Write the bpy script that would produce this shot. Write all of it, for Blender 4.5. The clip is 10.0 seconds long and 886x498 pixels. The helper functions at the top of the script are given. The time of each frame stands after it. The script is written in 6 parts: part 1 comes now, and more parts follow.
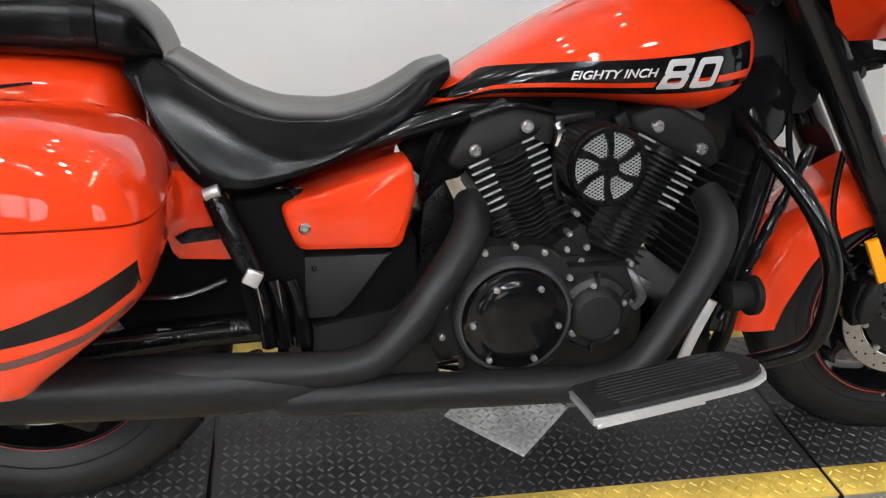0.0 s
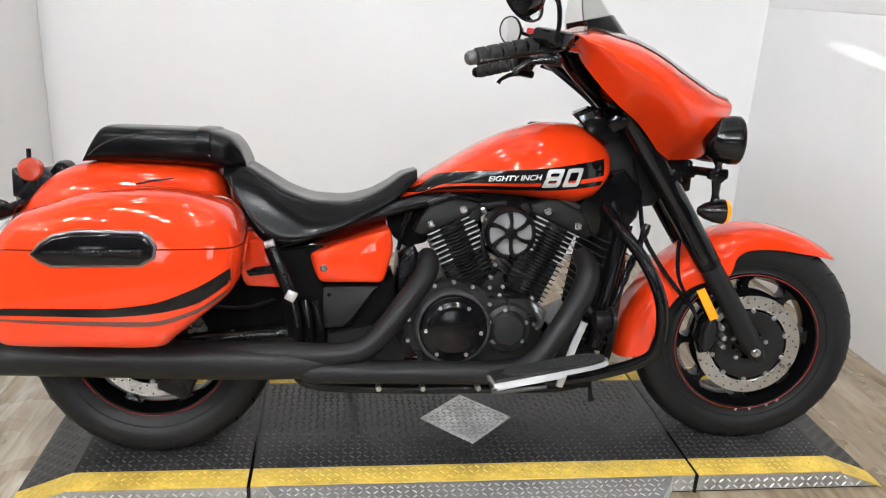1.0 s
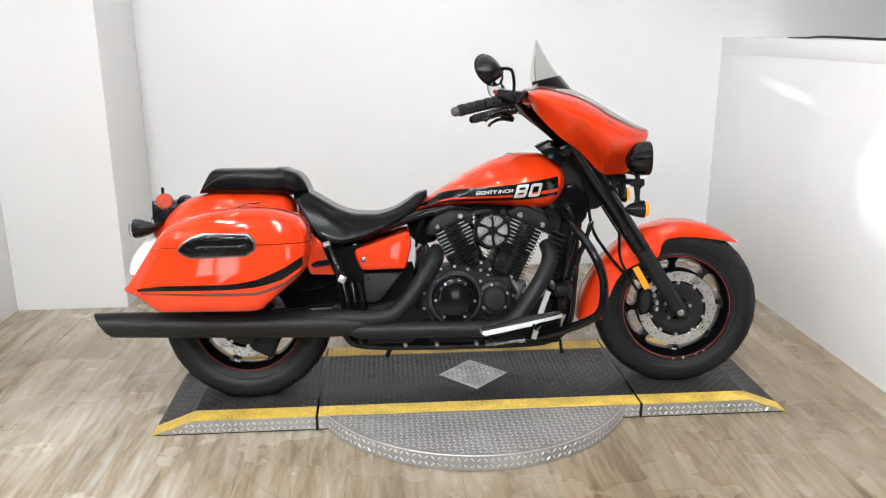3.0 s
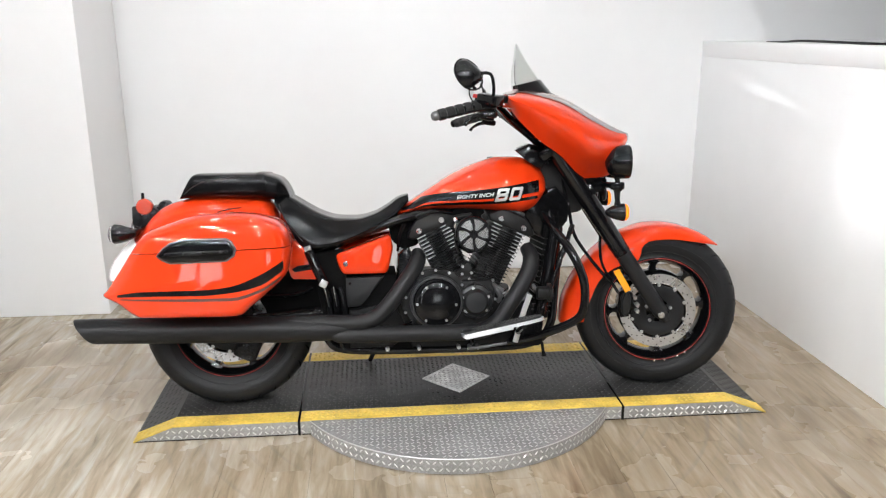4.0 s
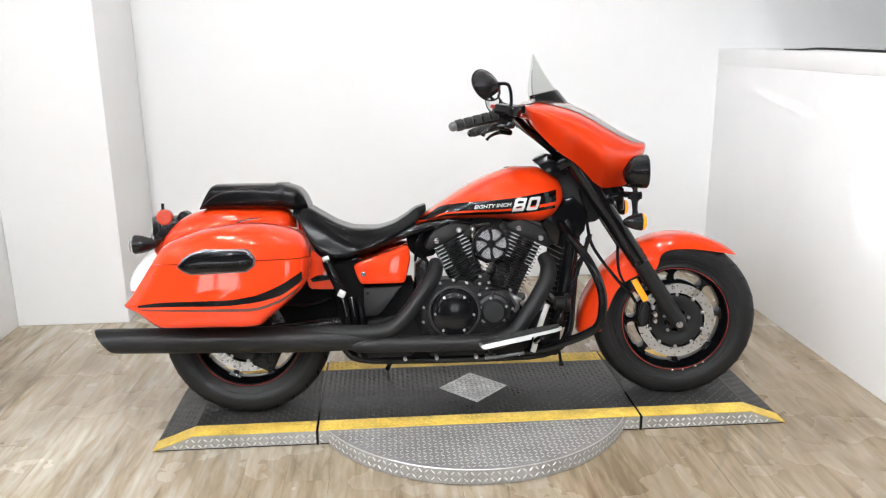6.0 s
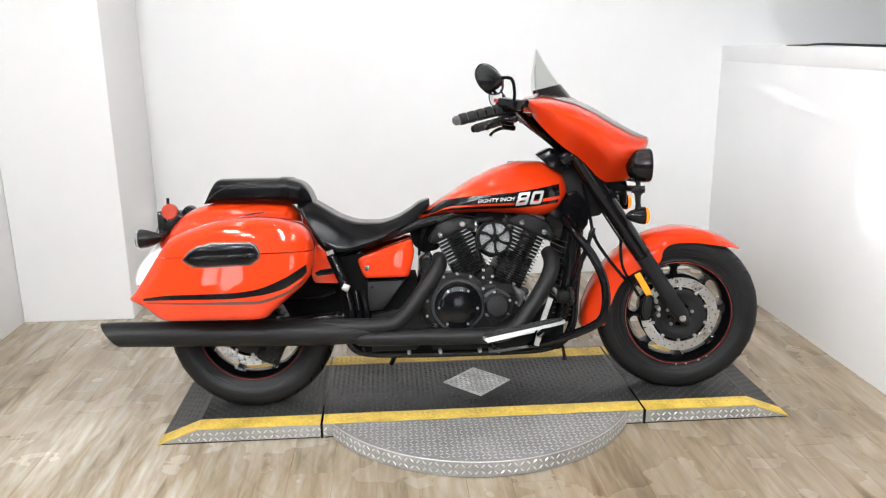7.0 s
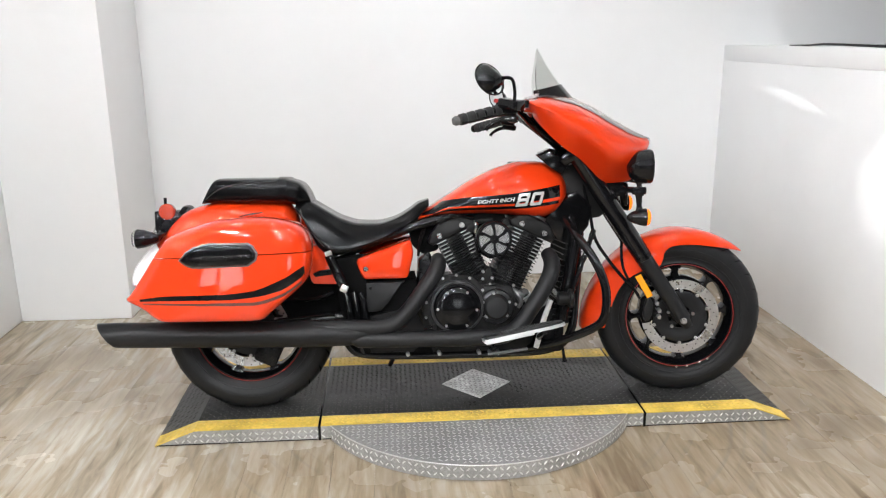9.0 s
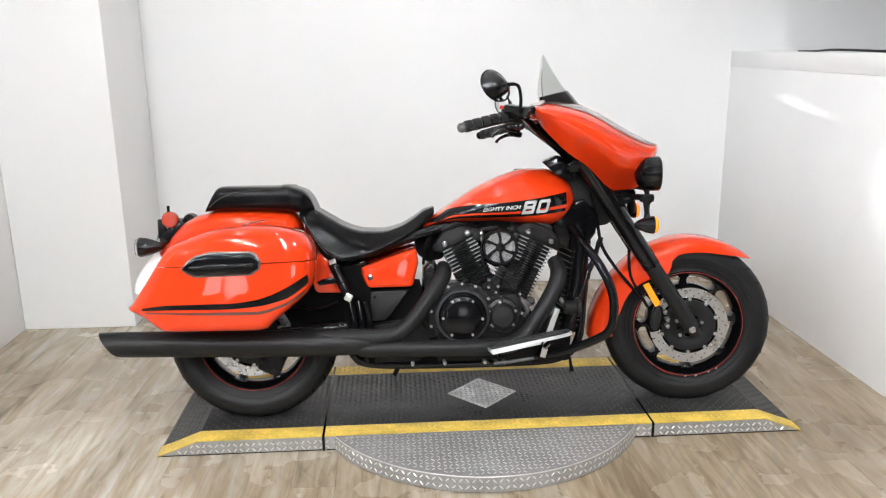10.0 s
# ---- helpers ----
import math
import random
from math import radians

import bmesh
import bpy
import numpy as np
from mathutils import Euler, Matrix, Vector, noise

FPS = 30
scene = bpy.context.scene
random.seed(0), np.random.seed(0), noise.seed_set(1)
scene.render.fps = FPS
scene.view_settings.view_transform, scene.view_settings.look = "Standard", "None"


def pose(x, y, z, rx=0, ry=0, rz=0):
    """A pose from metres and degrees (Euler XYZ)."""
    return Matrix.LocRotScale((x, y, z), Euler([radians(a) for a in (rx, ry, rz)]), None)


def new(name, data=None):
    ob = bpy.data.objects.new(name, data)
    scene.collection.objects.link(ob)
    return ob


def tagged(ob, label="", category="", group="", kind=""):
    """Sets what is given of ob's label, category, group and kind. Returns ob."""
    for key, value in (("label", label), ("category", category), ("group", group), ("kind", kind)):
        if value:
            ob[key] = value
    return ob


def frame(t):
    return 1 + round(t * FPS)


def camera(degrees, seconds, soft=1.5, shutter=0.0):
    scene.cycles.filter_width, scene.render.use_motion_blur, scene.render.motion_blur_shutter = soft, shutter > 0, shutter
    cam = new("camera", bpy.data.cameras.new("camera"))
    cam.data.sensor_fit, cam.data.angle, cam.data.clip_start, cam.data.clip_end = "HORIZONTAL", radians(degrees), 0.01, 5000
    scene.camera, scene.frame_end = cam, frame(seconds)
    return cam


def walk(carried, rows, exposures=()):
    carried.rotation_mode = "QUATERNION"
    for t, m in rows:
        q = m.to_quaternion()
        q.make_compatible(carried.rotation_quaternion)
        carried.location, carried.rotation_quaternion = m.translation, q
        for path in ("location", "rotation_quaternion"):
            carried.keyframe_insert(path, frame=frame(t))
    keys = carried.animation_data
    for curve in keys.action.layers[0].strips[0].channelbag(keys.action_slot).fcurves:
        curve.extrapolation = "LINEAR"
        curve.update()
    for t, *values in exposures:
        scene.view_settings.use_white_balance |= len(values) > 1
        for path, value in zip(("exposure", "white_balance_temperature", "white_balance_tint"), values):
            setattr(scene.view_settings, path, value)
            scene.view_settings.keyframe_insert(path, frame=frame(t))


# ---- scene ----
from mathutils.bvhtree import BVHTree

# ---------- camera and its walk ----------
cam = camera(58.91, 10.0, soft=1.2)
ROWS = [
    (0.0, 0.443, -1.199, 1.189, -11.77, -27.95, -3.93),
    (0.3, 0.449, -1.414, 1.236, -11.61, -26.12, -5.02),
    (0.5, 0.453, -1.582, 1.266, -12.04, -24.82, -4.70),
    (0.7, 0.466, -1.771, 1.309, -11.46, -23.26, -4.97),
    (1.0, 0.494, -1.993, 1.341, -7.86, -18.81, -3.29),
    (1.2, 0.532, -2.125, 1.403, -5.71, -16.46, -4.13),
    (1.5, 0.539, -2.366, 1.428, -4.63, -15.57, -1.25),
    (1.7, 0.523, -2.487, 1.454, -5.85, -14.75, -1.15),
    (2.0, 0.482, -2.681, 1.440, -6.50, -16.14, -0.10),
    (2.2, 0.459, -2.766, 1.449, -5.59, -15.70, 0.03),
    (3.3, 0.557, -2.894, 1.457, -4.29, -15.73, 0.14),
    (3.5, 0.559, -2.896, 1.458, -4.58, -15.58, 0.40),
    (4.0, 0.558, -2.895, 1.457, -5.24, -15.44, 0.22),
    (4.5, 0.552, -2.897, 1.458, -5.00, -15.12, 0.33),
    (5.0, 0.547, -2.904, 1.452, -4.39, -14.79, 0.31),
    (5.5, 0.540, -2.899, 1.466, -4.42, -14.95, 0.40),
    (5.7, 0.541, -2.896, 1.473, -4.36, -14.99, 0.51),
    (6.8, 0.542, -2.910, 1.460, -3.99, -14.97, 0.48),
    (7.0, 0.539, -2.915, 1.448, -3.99, -14.87, 0.68),
    (7.5, 0.542, -2.916, 1.446, -4.02, -14.82, 0.25),
    (8.0, 0.535, -2.907, 1.454, -4.06, -15.15, 0.23),
    (8.5, 0.538, -2.900, 1.449, -4.07, -14.96, 0.53),
    (9.0, 0.548, -2.890, 1.454, -3.90, -15.03, 0.50),
    (9.5, 0.549, -2.868, 1.454, -3.77, -15.20, 0.54),
    (10.0, 0.550, -2.857, 1.452, -3.51, -14.56, 0.64),
]
EXPOSURES = [(0.0, -0.05), (0.5, 0.05), (1.0, 0.12), (1.5, 0.12), (2.0, 0.15), (3.5, 0.15), (4.0, 0.17), (4.5, 0.23), (5.0, 0.28), (5.5, 0.31), (7.0, 0.27), (7.5, 0.25), (8.0, 0.22), (8.5, 0.17), (9.0, 0.12), (9.5, 0.14), (10.0, 0.15)]
walk(cam, [(t, pose(x, y, z, 90 + pitch, 0, yaw) @ pose(0, 0, 0, 0, 0, -roll)) for t, x, y, z, yaw, pitch, roll in ROWS], EXPOSURES)

# ---------- world and plan ----------
DECK = 0.062            # height of the platform's top
LEAN_DEG, STEER_DEG = 8.96, 9.07
X_LEFT, X_RIGHT = -1.445, 2.58
Y_BACK, Y_PIER, X_PIER = 1.85, 1.235, -0.862
Y_FRONT, Z_CEIL = -1.1, 3.0
LEDGE = 1.40
RECESS = 1.35            # depth of the shelf above the right wall

world = bpy.data.worlds.new("world")
scene.world = world
world.use_nodes = True
world.node_tree.nodes["Background"].inputs[0].default_value = (0.9, 0.95, 1.0, 1)
world.node_tree.nodes["Background"].inputs[1].default_value = 0.05


# ---------- materials ----------
def mat(name, colour, rough=0.5, metal=0.0, coat=0.0, spec=0.5, grain=0.0, scale=60.0, bump=0.0, stain=0.0, stain_scale=4.0, trans=0.0, emit=0.0, ior=1.45):
    m = bpy.data.materials.new(name)
    m.use_nodes = True
    nt = m.node_tree
    b = nt.nodes["Principled BSDF"]
    b.inputs["Roughness"].default_value = rough
    b.inputs["Metallic"].default_value = metal
    b.inputs["Coat Weight"].default_value = coat
    b.inputs["Coat Roughness"].default_value = 0.04
    b.inputs["Specular IOR Level"].default_value = spec
    b.inputs["Transmission Weight"].default_value = trans
    b.inputs["IOR"].default_value = ior
    b.inputs["Base Color"].default_value = (*colour, 1)
    if emit:
        b.inputs["Emission Color"].default_value = (*colour, 1)
        b.inputs["Emission Strength"].default_value = emit
    if grain or bump or stain:
        tc = nt.nodes.new("ShaderNodeTexCoord")
        n1 = nt.nodes.new("ShaderNodeTexNoise")
        n1.inputs["Scale"].default_value = scale
        n1.inputs["Detail"].default_value = 5
        n2 = nt.nodes.new("ShaderNodeTexNoise")
        n2.inputs["Scale"].default_value = stain_scale
        n2.inputs["Detail"].default_value = 6
        nt.links.new(tc.outputs["Object"], n1.inputs["Vector"])
        nt.links.new(tc.outputs["Object"], n2.inputs["Vector"])
        last = None
        for node, amount in ((n1, grain), (n2, stain)):
            if amount:
                r = nt.nodes.new("ShaderNodeMapRange")
                r.inputs["From Min"].default_value, r.inputs["From Max"].default_value = 0.3, 0.7
                r.inputs["To Min"].default_value, r.inputs["To Max"].default_value = 1 - amount, 1 + amount
                nt.links.new(node.outputs["Fac"], r.inputs["Value"])
                mix = nt.nodes.new("ShaderNodeMix")
                mix.data_type, mix.blend_type = "RGBA", "MULTIPLY"
                mix.inputs["Factor"].default_value = 1
                if last:
                    nt.links.new(last, mix.inputs["A"])
                else:
                    mix.inputs["A"].default_value = (*colour, 1)
                nt.links.new(r.outputs["Result"], mix.inputs["B"])
                last = mix.outputs["Result"]
        if last:
            nt.links.new(last, b.inputs["Base Color"])
            rr = nt.nodes.new("ShaderNodeMapRange")
            rr.inputs["To Min"].default_value, rr.inputs["To Max"].default_value = max(rough - 0.1, 0.02), min(rough + 0.12, 1)
            nt.links.new(n2.outputs["Fac"], rr.inputs["Value"])
            nt.links.new(rr.outputs["Result"], b.inputs["Roughness"])
        if bump:
            bp = nt.nodes.new("ShaderNodeBump")
            bp.inputs["Strength"].default_value = bump
            bp.inputs["Distance"].default_value = 0.002
            nt.links.new(n1.outputs["Fac"], bp.inputs["Height"])
            nt.links.new(bp.outputs["Normal"], b.inputs["Normal"])
    return m


RED = mat("orange_red_paint", (0.71, 0.041, 0.006), 0.45, spec=0.05, coat=1.0, grain=0.02, scale=900, stain=0.03, stain_scale=3)
GLOSS = mat("gloss_black", (0.004, 0.004, 0.0045), 0.07, spec=0.36, grain=0.1, scale=300, stain=0.2)
BLACK = mat("satin_black", (0.005, 0.005, 0.0055), 0.20, spec=0.22, grain=0.2, scale=200, bump=0.1, stain=0.25, stain_scale=12)
MATT = mat("matt_black_coating", (0.0100, 0.0100, 0.0105), 0.42, spec=0.27, grain=0.12, scale=700, bump=0.15, stain=0.12, stain_scale=9)
FINBLACK = mat("satin_fin_black", (0.013, 0.013, 0.0135), 0.38, spec=0.4, grain=0.2, scale=300, stain=0.2, stain_scale=20)
ENGINE = mat("wrinkle_black", (0.0085, 0.0083, 0.0083), 0.40, spec=0.20, grain=0.25, scale=900, bump=0.35, stain=0.3, stain_scale=10)
GREY = mat("grey_plastic", (0.012, 0.012, 0.0125), 0.45, spec=0.22, grain=0.1, scale=500, bump=0.1, stain=0.1)
PANELGREY = mat("moulded_grey_plastic", (0.014, 0.014, 0.0145), 0.5, spec=0.22, grain=0.1, scale=500, bump=0.1, stain=0.1)
VINYL = mat("black_vinyl", (0.003, 0.003, 0.0033), 0.18, spec=0.20, grain=0.2, scale=420, bump=0.08, stain=0.35, stain_scale=11)
PIPING = mat("seat_piping", (0.02, 0.02, 0.02), 0.35, grain=0.1, scale=300)
RUBBER = mat("tyre_rubber", (0.0095, 0.0095, 0.0100), 0.46, spec=0.24, grain=0.2, scale=300, bump=0.2, stain=0.25, stain_scale=7)
PAD = mat("footboard_rubber", (0.018, 0.018, 0.018), 0.5, spec=0.3, grain=0.25, scale=200, bump=0.3, stain=0.2)
STEEL = mat("brushed_steel", (0.50, 0.50, 0.50), 0.28, metal=0.9, grain=0.12, scale=260, stain=0.12, stain_scale=20)
CHROME = mat("bright_chrome", (0.78, 0.78, 0.78), 0.1, metal=1.0, grain=0.04, scale=90)
ALU = mat("cast_aluminium", (0.62, 0.62, 0.62), 0.36, metal=0.9, grain=0.1, scale=200, stain=0.1)
AMBER_LIT = mat("lit_amber_lens", (1.0, 0.20, 0.008), 0.2, emit=0.9)
AMBER = mat("amber_lens", (0.9, 0.33, 0.01), 0.15, coat=0.6, grain=0.1, scale=300)
REDLENS = mat("red_reflector", (0.42, 0.045, 0.02), 0.2, coat=0.5, grain=0.15, scale=300)
LENS = mat("clear_lens", (0.9, 0.9, 0.9), 0.05, trans=0.8)
SATIN = mat("satin_grey_casting", (0.034, 0.034, 0.035), 0.42, spec=0.3, grain=0.15, scale=500, bump=0.1, stain=0.2, stain_scale=14)
FIN_EDGE = mat("machined_fin_edge", (0.46, 0.46, 0.46), 0.36, metal=0.5, grain=0.15, scale=150)
ZINC = mat("dull_zinc", (0.15, 0.15, 0.15), 0.35, metal=0.8, grain=0.1, scale=200, stain=0.1)
BRIGHT = mat("polished_alloy", (0.66, 0.66, 0.66), 0.30, metal=0.65, grain=0.05, scale=150, stain=0.08)


def thin_screen(name, tint, gloss):
    m = bpy.data.materials.new(name)
    m.use_nodes = True
    nt = m.node_tree
    nt.nodes.remove(nt.nodes["Principled BSDF"])
    tr, gl, mx = nt.nodes.new("ShaderNodeBsdfTransparent"), nt.nodes.new("ShaderNodeBsdfGlossy"), nt.nodes.new("ShaderNodeMixShader")
    tr.inputs["Color"].default_value = (*tint, 1)
    gl.inputs["Roughness"].default_value = 0.22
    mx.inputs["Fac"].default_value = gloss
    nt.links.new(tr.outputs[0], mx.inputs[1])
    nt.links.new(gl.outputs[0], mx.inputs[2])
    nt.links.new(mx.outputs[0], nt.nodes["Material Output"].inputs["Surface"])
    return m


SMOKE = thin_screen("tinted_screen", (0.89, 0.90, 0.89), 0.03)
MIRROR = mat("mirror_glass", (0.85, 0.86, 0.87), 0.02, metal=1.0)
GHOST = mat("graphite_stripe", (0.085, 0.022, 0.016), 0.3, coat=1.0)
SILVER = mat("silver_decal", (0.55, 0.55, 0.55), 0.3, metal=0.3, coat=0.7, grain=0.08, scale=400)
for m_coat in (RED, GHOST):
    m_coat.node_tree.nodes["Principled BSDF"].inputs["Coat IOR"].default_value = 1.50
STRIPE = mat("red_rim_line", (0.30, 0.010, 0.010), 0.35, coat=0.6)
KILL = mat("red_switch", (0.6, 0.02, 0.02), 0.4)
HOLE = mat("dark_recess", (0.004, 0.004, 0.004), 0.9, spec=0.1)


# ---------- shape helpers ----------
STEER = Matrix.Translation((1.814, 0, 0)) @ Matrix.Rotation(radians(-STEER_DEG), 4, Vector((-0.540, 0, 0.842))) @ Matrix.Translation((-1.814, 0, 0))


def part(name, bm, material, parent, label="", front=False, sharp=35):
    """Links a bmesh as one mesh object under a thing or a part."""
    bmesh.ops.recalc_face_normals(bm, faces=bm.faces)
    me = bpy.data.meshes.new(name)
    bm.to_mesh(me)
    bm.free()
    me.materials.append(material)
    me.shade_smooth()
    me.set_sharp_from_angle(angle=radians(sharp))
    ob = new(name, me)
    if parent:
        ob.parent = parent
    if front:
        ob.matrix_basis = STEER
    if label:
        tagged(ob, label)
    return ob


def spl(pts):
    """A smooth function through (x, value) pairs."""
    xs, vs = np.array([p[0] for p in pts], float), np.array([p[1] for p in pts], float)
    sl = np.diff(vs) / np.diff(xs)
    m = np.concatenate([[sl[0]], [0 if a * b <= 0 else 2 * a * b / (a + b) for a, b in zip(sl, sl[1:])], [sl[-1]]])

    def f(x):
        x = min(max(x, xs[0]), xs[-1])
        i = int(min(max(np.searchsorted(xs, x) - 1, 0), len(xs) - 2))
        h = xs[i + 1] - xs[i]
        t = (x - xs[i]) / h
        return float((2 * t**3 - 3 * t**2 + 1) * vs[i] + (t**3 - 2 * t**2 + t) * h * m[i] + (3 * t**2 - 2 * t**3) * vs[i + 1] + (t**3 - t**2) * h * m[i + 1])
    return f


def smooth(pts, per=6, closed=False):
    """Catmull-Rom through points."""
    p = [Vector(q) for q in pts]
    n = len(p)
    out = []
    for i in range(n if closed else n - 1):
        a, b, c, d = (p[(i + k) % n] if closed else p[min(max(i + k, 0), n - 1)] for k in (-1, 0, 1, 2))
        for j in range(per):
            t = j / per
            out.append(0.5 * (2 * b + (c - a) * t + (2 * a - 5 * b + 4 * c - d) * t * t + (3 * b - a - 3 * c + d) * t**3))
    if not closed:
        out.append(p[-1])
    return out


def loft(rings, closed=True, caps=True, bm=None):
    bm = bm or bmesh.new()
    vs = [[bm.verts.new(p) for p in r] for r in rings]
    n = len(vs[0])
    for a, b in zip(vs, vs[1:]):
        for i in range(n if closed else n - 1):
            j = (i + 1) % n
            bm.faces.new((a[i], a[j], b[j], b[i]))
    if caps and closed:
        bm.faces.new(vs[0][::-1])
        bm.faces.new(vs[-1])
    return bm


def tube(pts, r, seg=12, per=6, bm=None, flat=1.0):
    """A round bar along a smooth path; r is one radius or a list, one for each point."""
    rs = r if isinstance(r, (list, tuple)) else [r] * len(pts)
    path = smooth(pts, per) if per > 1 else [Vector(p) for p in pts]
    k = (len(path) - 1) / (len(pts) - 1)
    rad = [float(np.interp(i / k, range(len(rs)), rs)) for i in range(len(path))]
    tang = [(path[min(i + 1, len(path) - 1)] - path[max(i - 1, 0)]).normalized() for i in range(len(path))]
    up = tang[0].orthogonal().normalized() if abs(tang[0].y) > 0.9 else Vector((0, 1, 0))
    up = (up - tang[0] * up.dot(tang[0])).normalized()
    rings = []
    for p, t, q in zip(path, tang, rad):
        up = (up - t * up.dot(t)).normalized()
        side = t.cross(up)
        rings.append([p + (up * math.cos(a) * flat + side * math.sin(a)) * q for a in [2 * math.pi * i / seg for i in range(seg)]])
    return loft(rings, bm=bm)


def lathe(profile, seg=40, centre=(0, 0, 0), axis="Y", bm=None, closed=False):
    """Turns (along, radius) pairs about an axis through centre."""
    bm = bm or bmesh.new()
    c = Vector(centre)
    rings = []
    for along, rad in profile:
        ring = []
        for i in range(seg):
            a = 2 * math.pi * i / seg
            u, v = math.cos(a) * rad, math.sin(a) * rad
            ring.append(c + (Vector((u, along, v)) if axis == "Y" else Vector((along, u, v)) if axis == "X" else Vector((u, v, along))))
        rings.append(ring)
    if closed:
        rings.append(rings[0])
        vs = [[bm.verts.new(p) for p in r] for r in rings[:-1]]
        vs.append(vs[0])
        for a, b in zip(vs, vs[1:]):
            for i in range(seg):
                j = (i + 1) % seg
                bm.faces.new((a[i], a[j], b[j], b[i]))
        return bm
    return loft(rings, bm=bm)


def turned(bm, m):
    bmesh.ops.transform(bm, matrix=m, verts=bm.verts)
    return bm


def box(size, at=(0, 0, 0), bevel=0.0, rot=(0, 0, 0), bm=None, seg=2):
    own = bmesh.new()
    bmesh.ops.create_cube(own, size=1, matrix=Matrix.Diagonal((*size, 1)))
    if bevel:
        bmesh.ops.bevel(own, geom=own.edges[:], offset=bevel, segments=seg, affect="EDGES", profile=0.5)
    turned(own, pose(*at, *rot))
    return join(bm, own) if bm else own


def join(bm, other):
    me = bpy.data.meshes.new("join")
    other.to_mesh(me)
    other.free()
    bm.from_mesh(me)
    bpy.data.meshes.remove(me)
    return bm


def plate(outline, y0, y1, bevel=0.004, per=1, seg=2, bm=None):
    """An upright plate: an outline of (x, z) between two y."""
    pts = [(p.x, p.y) for p in smooth([(a, b, 0) for a, b in outline], per, True)] if per > 1 else outline
    own = bmesh.new()
    a = [own.verts.new((x, y0, z)) for x, z in pts]
    b = [own.verts.new((x, y1, z)) for x, z in pts]
    n = len(pts)
    own.faces.new(a)
    own.faces.new(b[::-1])
    for i in range(n):
        own.faces.new((a[i], b[i], b[(i + 1) % n], a[(i + 1) % n]))
    if bevel:
        rim = [e for e in own.edges if abs(e.verts[0].co.y - e.verts[1].co.y) < 1e-6]
        bmesh.ops.bevel(own, geom=rim, offset=bevel, segments=seg, affect="EDGES", profile=0.5)
    return join(bm, own) if bm else own


def rounded(corners, radius, n=6):
    """A polygon of (x, z) with rounded corners."""
    out = []
    for i, c in enumerate(corners):
        c = Vector(c)
        a, b = Vector(corners[i - 1]) - c, Vector(corners[(i + 1) % len(corners)]) - c
        a, b = c + a.normalized() * min(radius, a.length * 0.45), c + b.normalized() * min(radius, b.length * 0.45)
        for k in range(n + 1):
            t = k / n
            p = a * (1 - t) ** 2 + c * (2 * t * (1 - t)) + b * t * t
            out.append((p.x, p.y))
    return out


def ring_at(x, w, top, low, n=28, mid=0.35, e=2.4, y=0.0):
    """A rounded section across the bike at x."""
    zc = low + mid * (top - low)
    out = []
    for i in range(n):
        a = 2 * math.pi * i / n
        c, s = math.cos(a), math.sin(a)
        out.append(Vector((x, y + w * math.copysign(abs(c) ** (2 / e), c), zc + (top - zc if s > 0 else zc - low) * math.copysign(abs(s) ** (2 / e), s))))
    return out


def body(xs, wide, top, low, **kw):
    return loft([ring_at(x, wide(x), top(x), low(x), **kw) for x in xs])


def bolts(places, r, y0, y1, seg=6, bm=None):
    """Bolt heads that face sideways."""
    bm = bm or bmesh.new()
    for x, z in places:
        lathe([(y0, r), (y1 + r * 0.25, r), (y1, r * 0.75), (y1, r * 0.4), (y1 + r * 0.3, r * 0.35)], seg, (x, 0, z), "Y", bm)
    return bm


def wrapped(bm, tree, lift=0.0012, way=(0, 1, 0)):
    """Lays a decal, cut in the x-z plane, on a surface."""
    w = Vector(way)
    dead = []
    for v in bm.verts:
        hit, normal, _, _ = tree.ray_cast(v.co - w * 2, w)
        if hit is None:
            dead.append(v)
        else:
            v.co = hit - w * lift
    bmesh.ops.delete(bm, geom=dead, context="VERTS")
    return bm


def band(upper, lower, x0, x1, n=40, rows=4):
    """A decal between two curves z(x), flat until it is wrapped."""
    bm = bmesh.new()
    xs = np.linspace(x0, x1, n)
    vs = [[bm.verts.new((x, 0, lower(x) + (upper(x) - lower(x)) * j / rows)) for j in range(rows + 1)] for x in xs]
    for a, b in zip(vs, vs[1:]):
        for j in range(rows):
            bm.faces.new((a[j], b[j], b[j + 1], a[j + 1]))
    return bm


def letters(text, size, at, slant=0.0, shear=0.0, wide=1.0, bold=0.0):
    """Lettering as a flat mesh in the x-z plane."""
    cu = bpy.data.curves.new("letters", "FONT")
    cu.body, cu.size, cu.shear = text, size, shear
    cu.resolution_u = 4
    cu.offset = bold
    ob = new("letters", cu)
    bpy.context.view_layer.update()
    me = bpy.data.meshes.new_from_object(ob.evaluated_get(bpy.context.evaluated_depsgraph_get()))
    bpy.data.objects.remove(ob)
    bm = bmesh.new()
    bm.from_mesh(me)
    bpy.data.meshes.remove(me)
    bmesh.ops.triangulate(bm, faces=bm.faces[:])
    bmesh.ops.subdivide_edges(bm, edges=[e for e in bm.edges if e.calc_length() > 0.008], cuts=1)
    return turned(bm, pose(*at, 90, 0, 0) @ Matrix.Rotation(radians(slant), 4, "Z") @ Matrix.Diagonal((wide, 1, 1, 1)))


def tree_of(bm):
    return BVHTree.FromBMesh(bm)


# ---------- the setting ----------
def wall_paint(name, colour, rough, smudge):
    m = mat(name, colour, rough, grain=0.006, scale=9, stain=smudge, stain_scale=0.9)
    return m


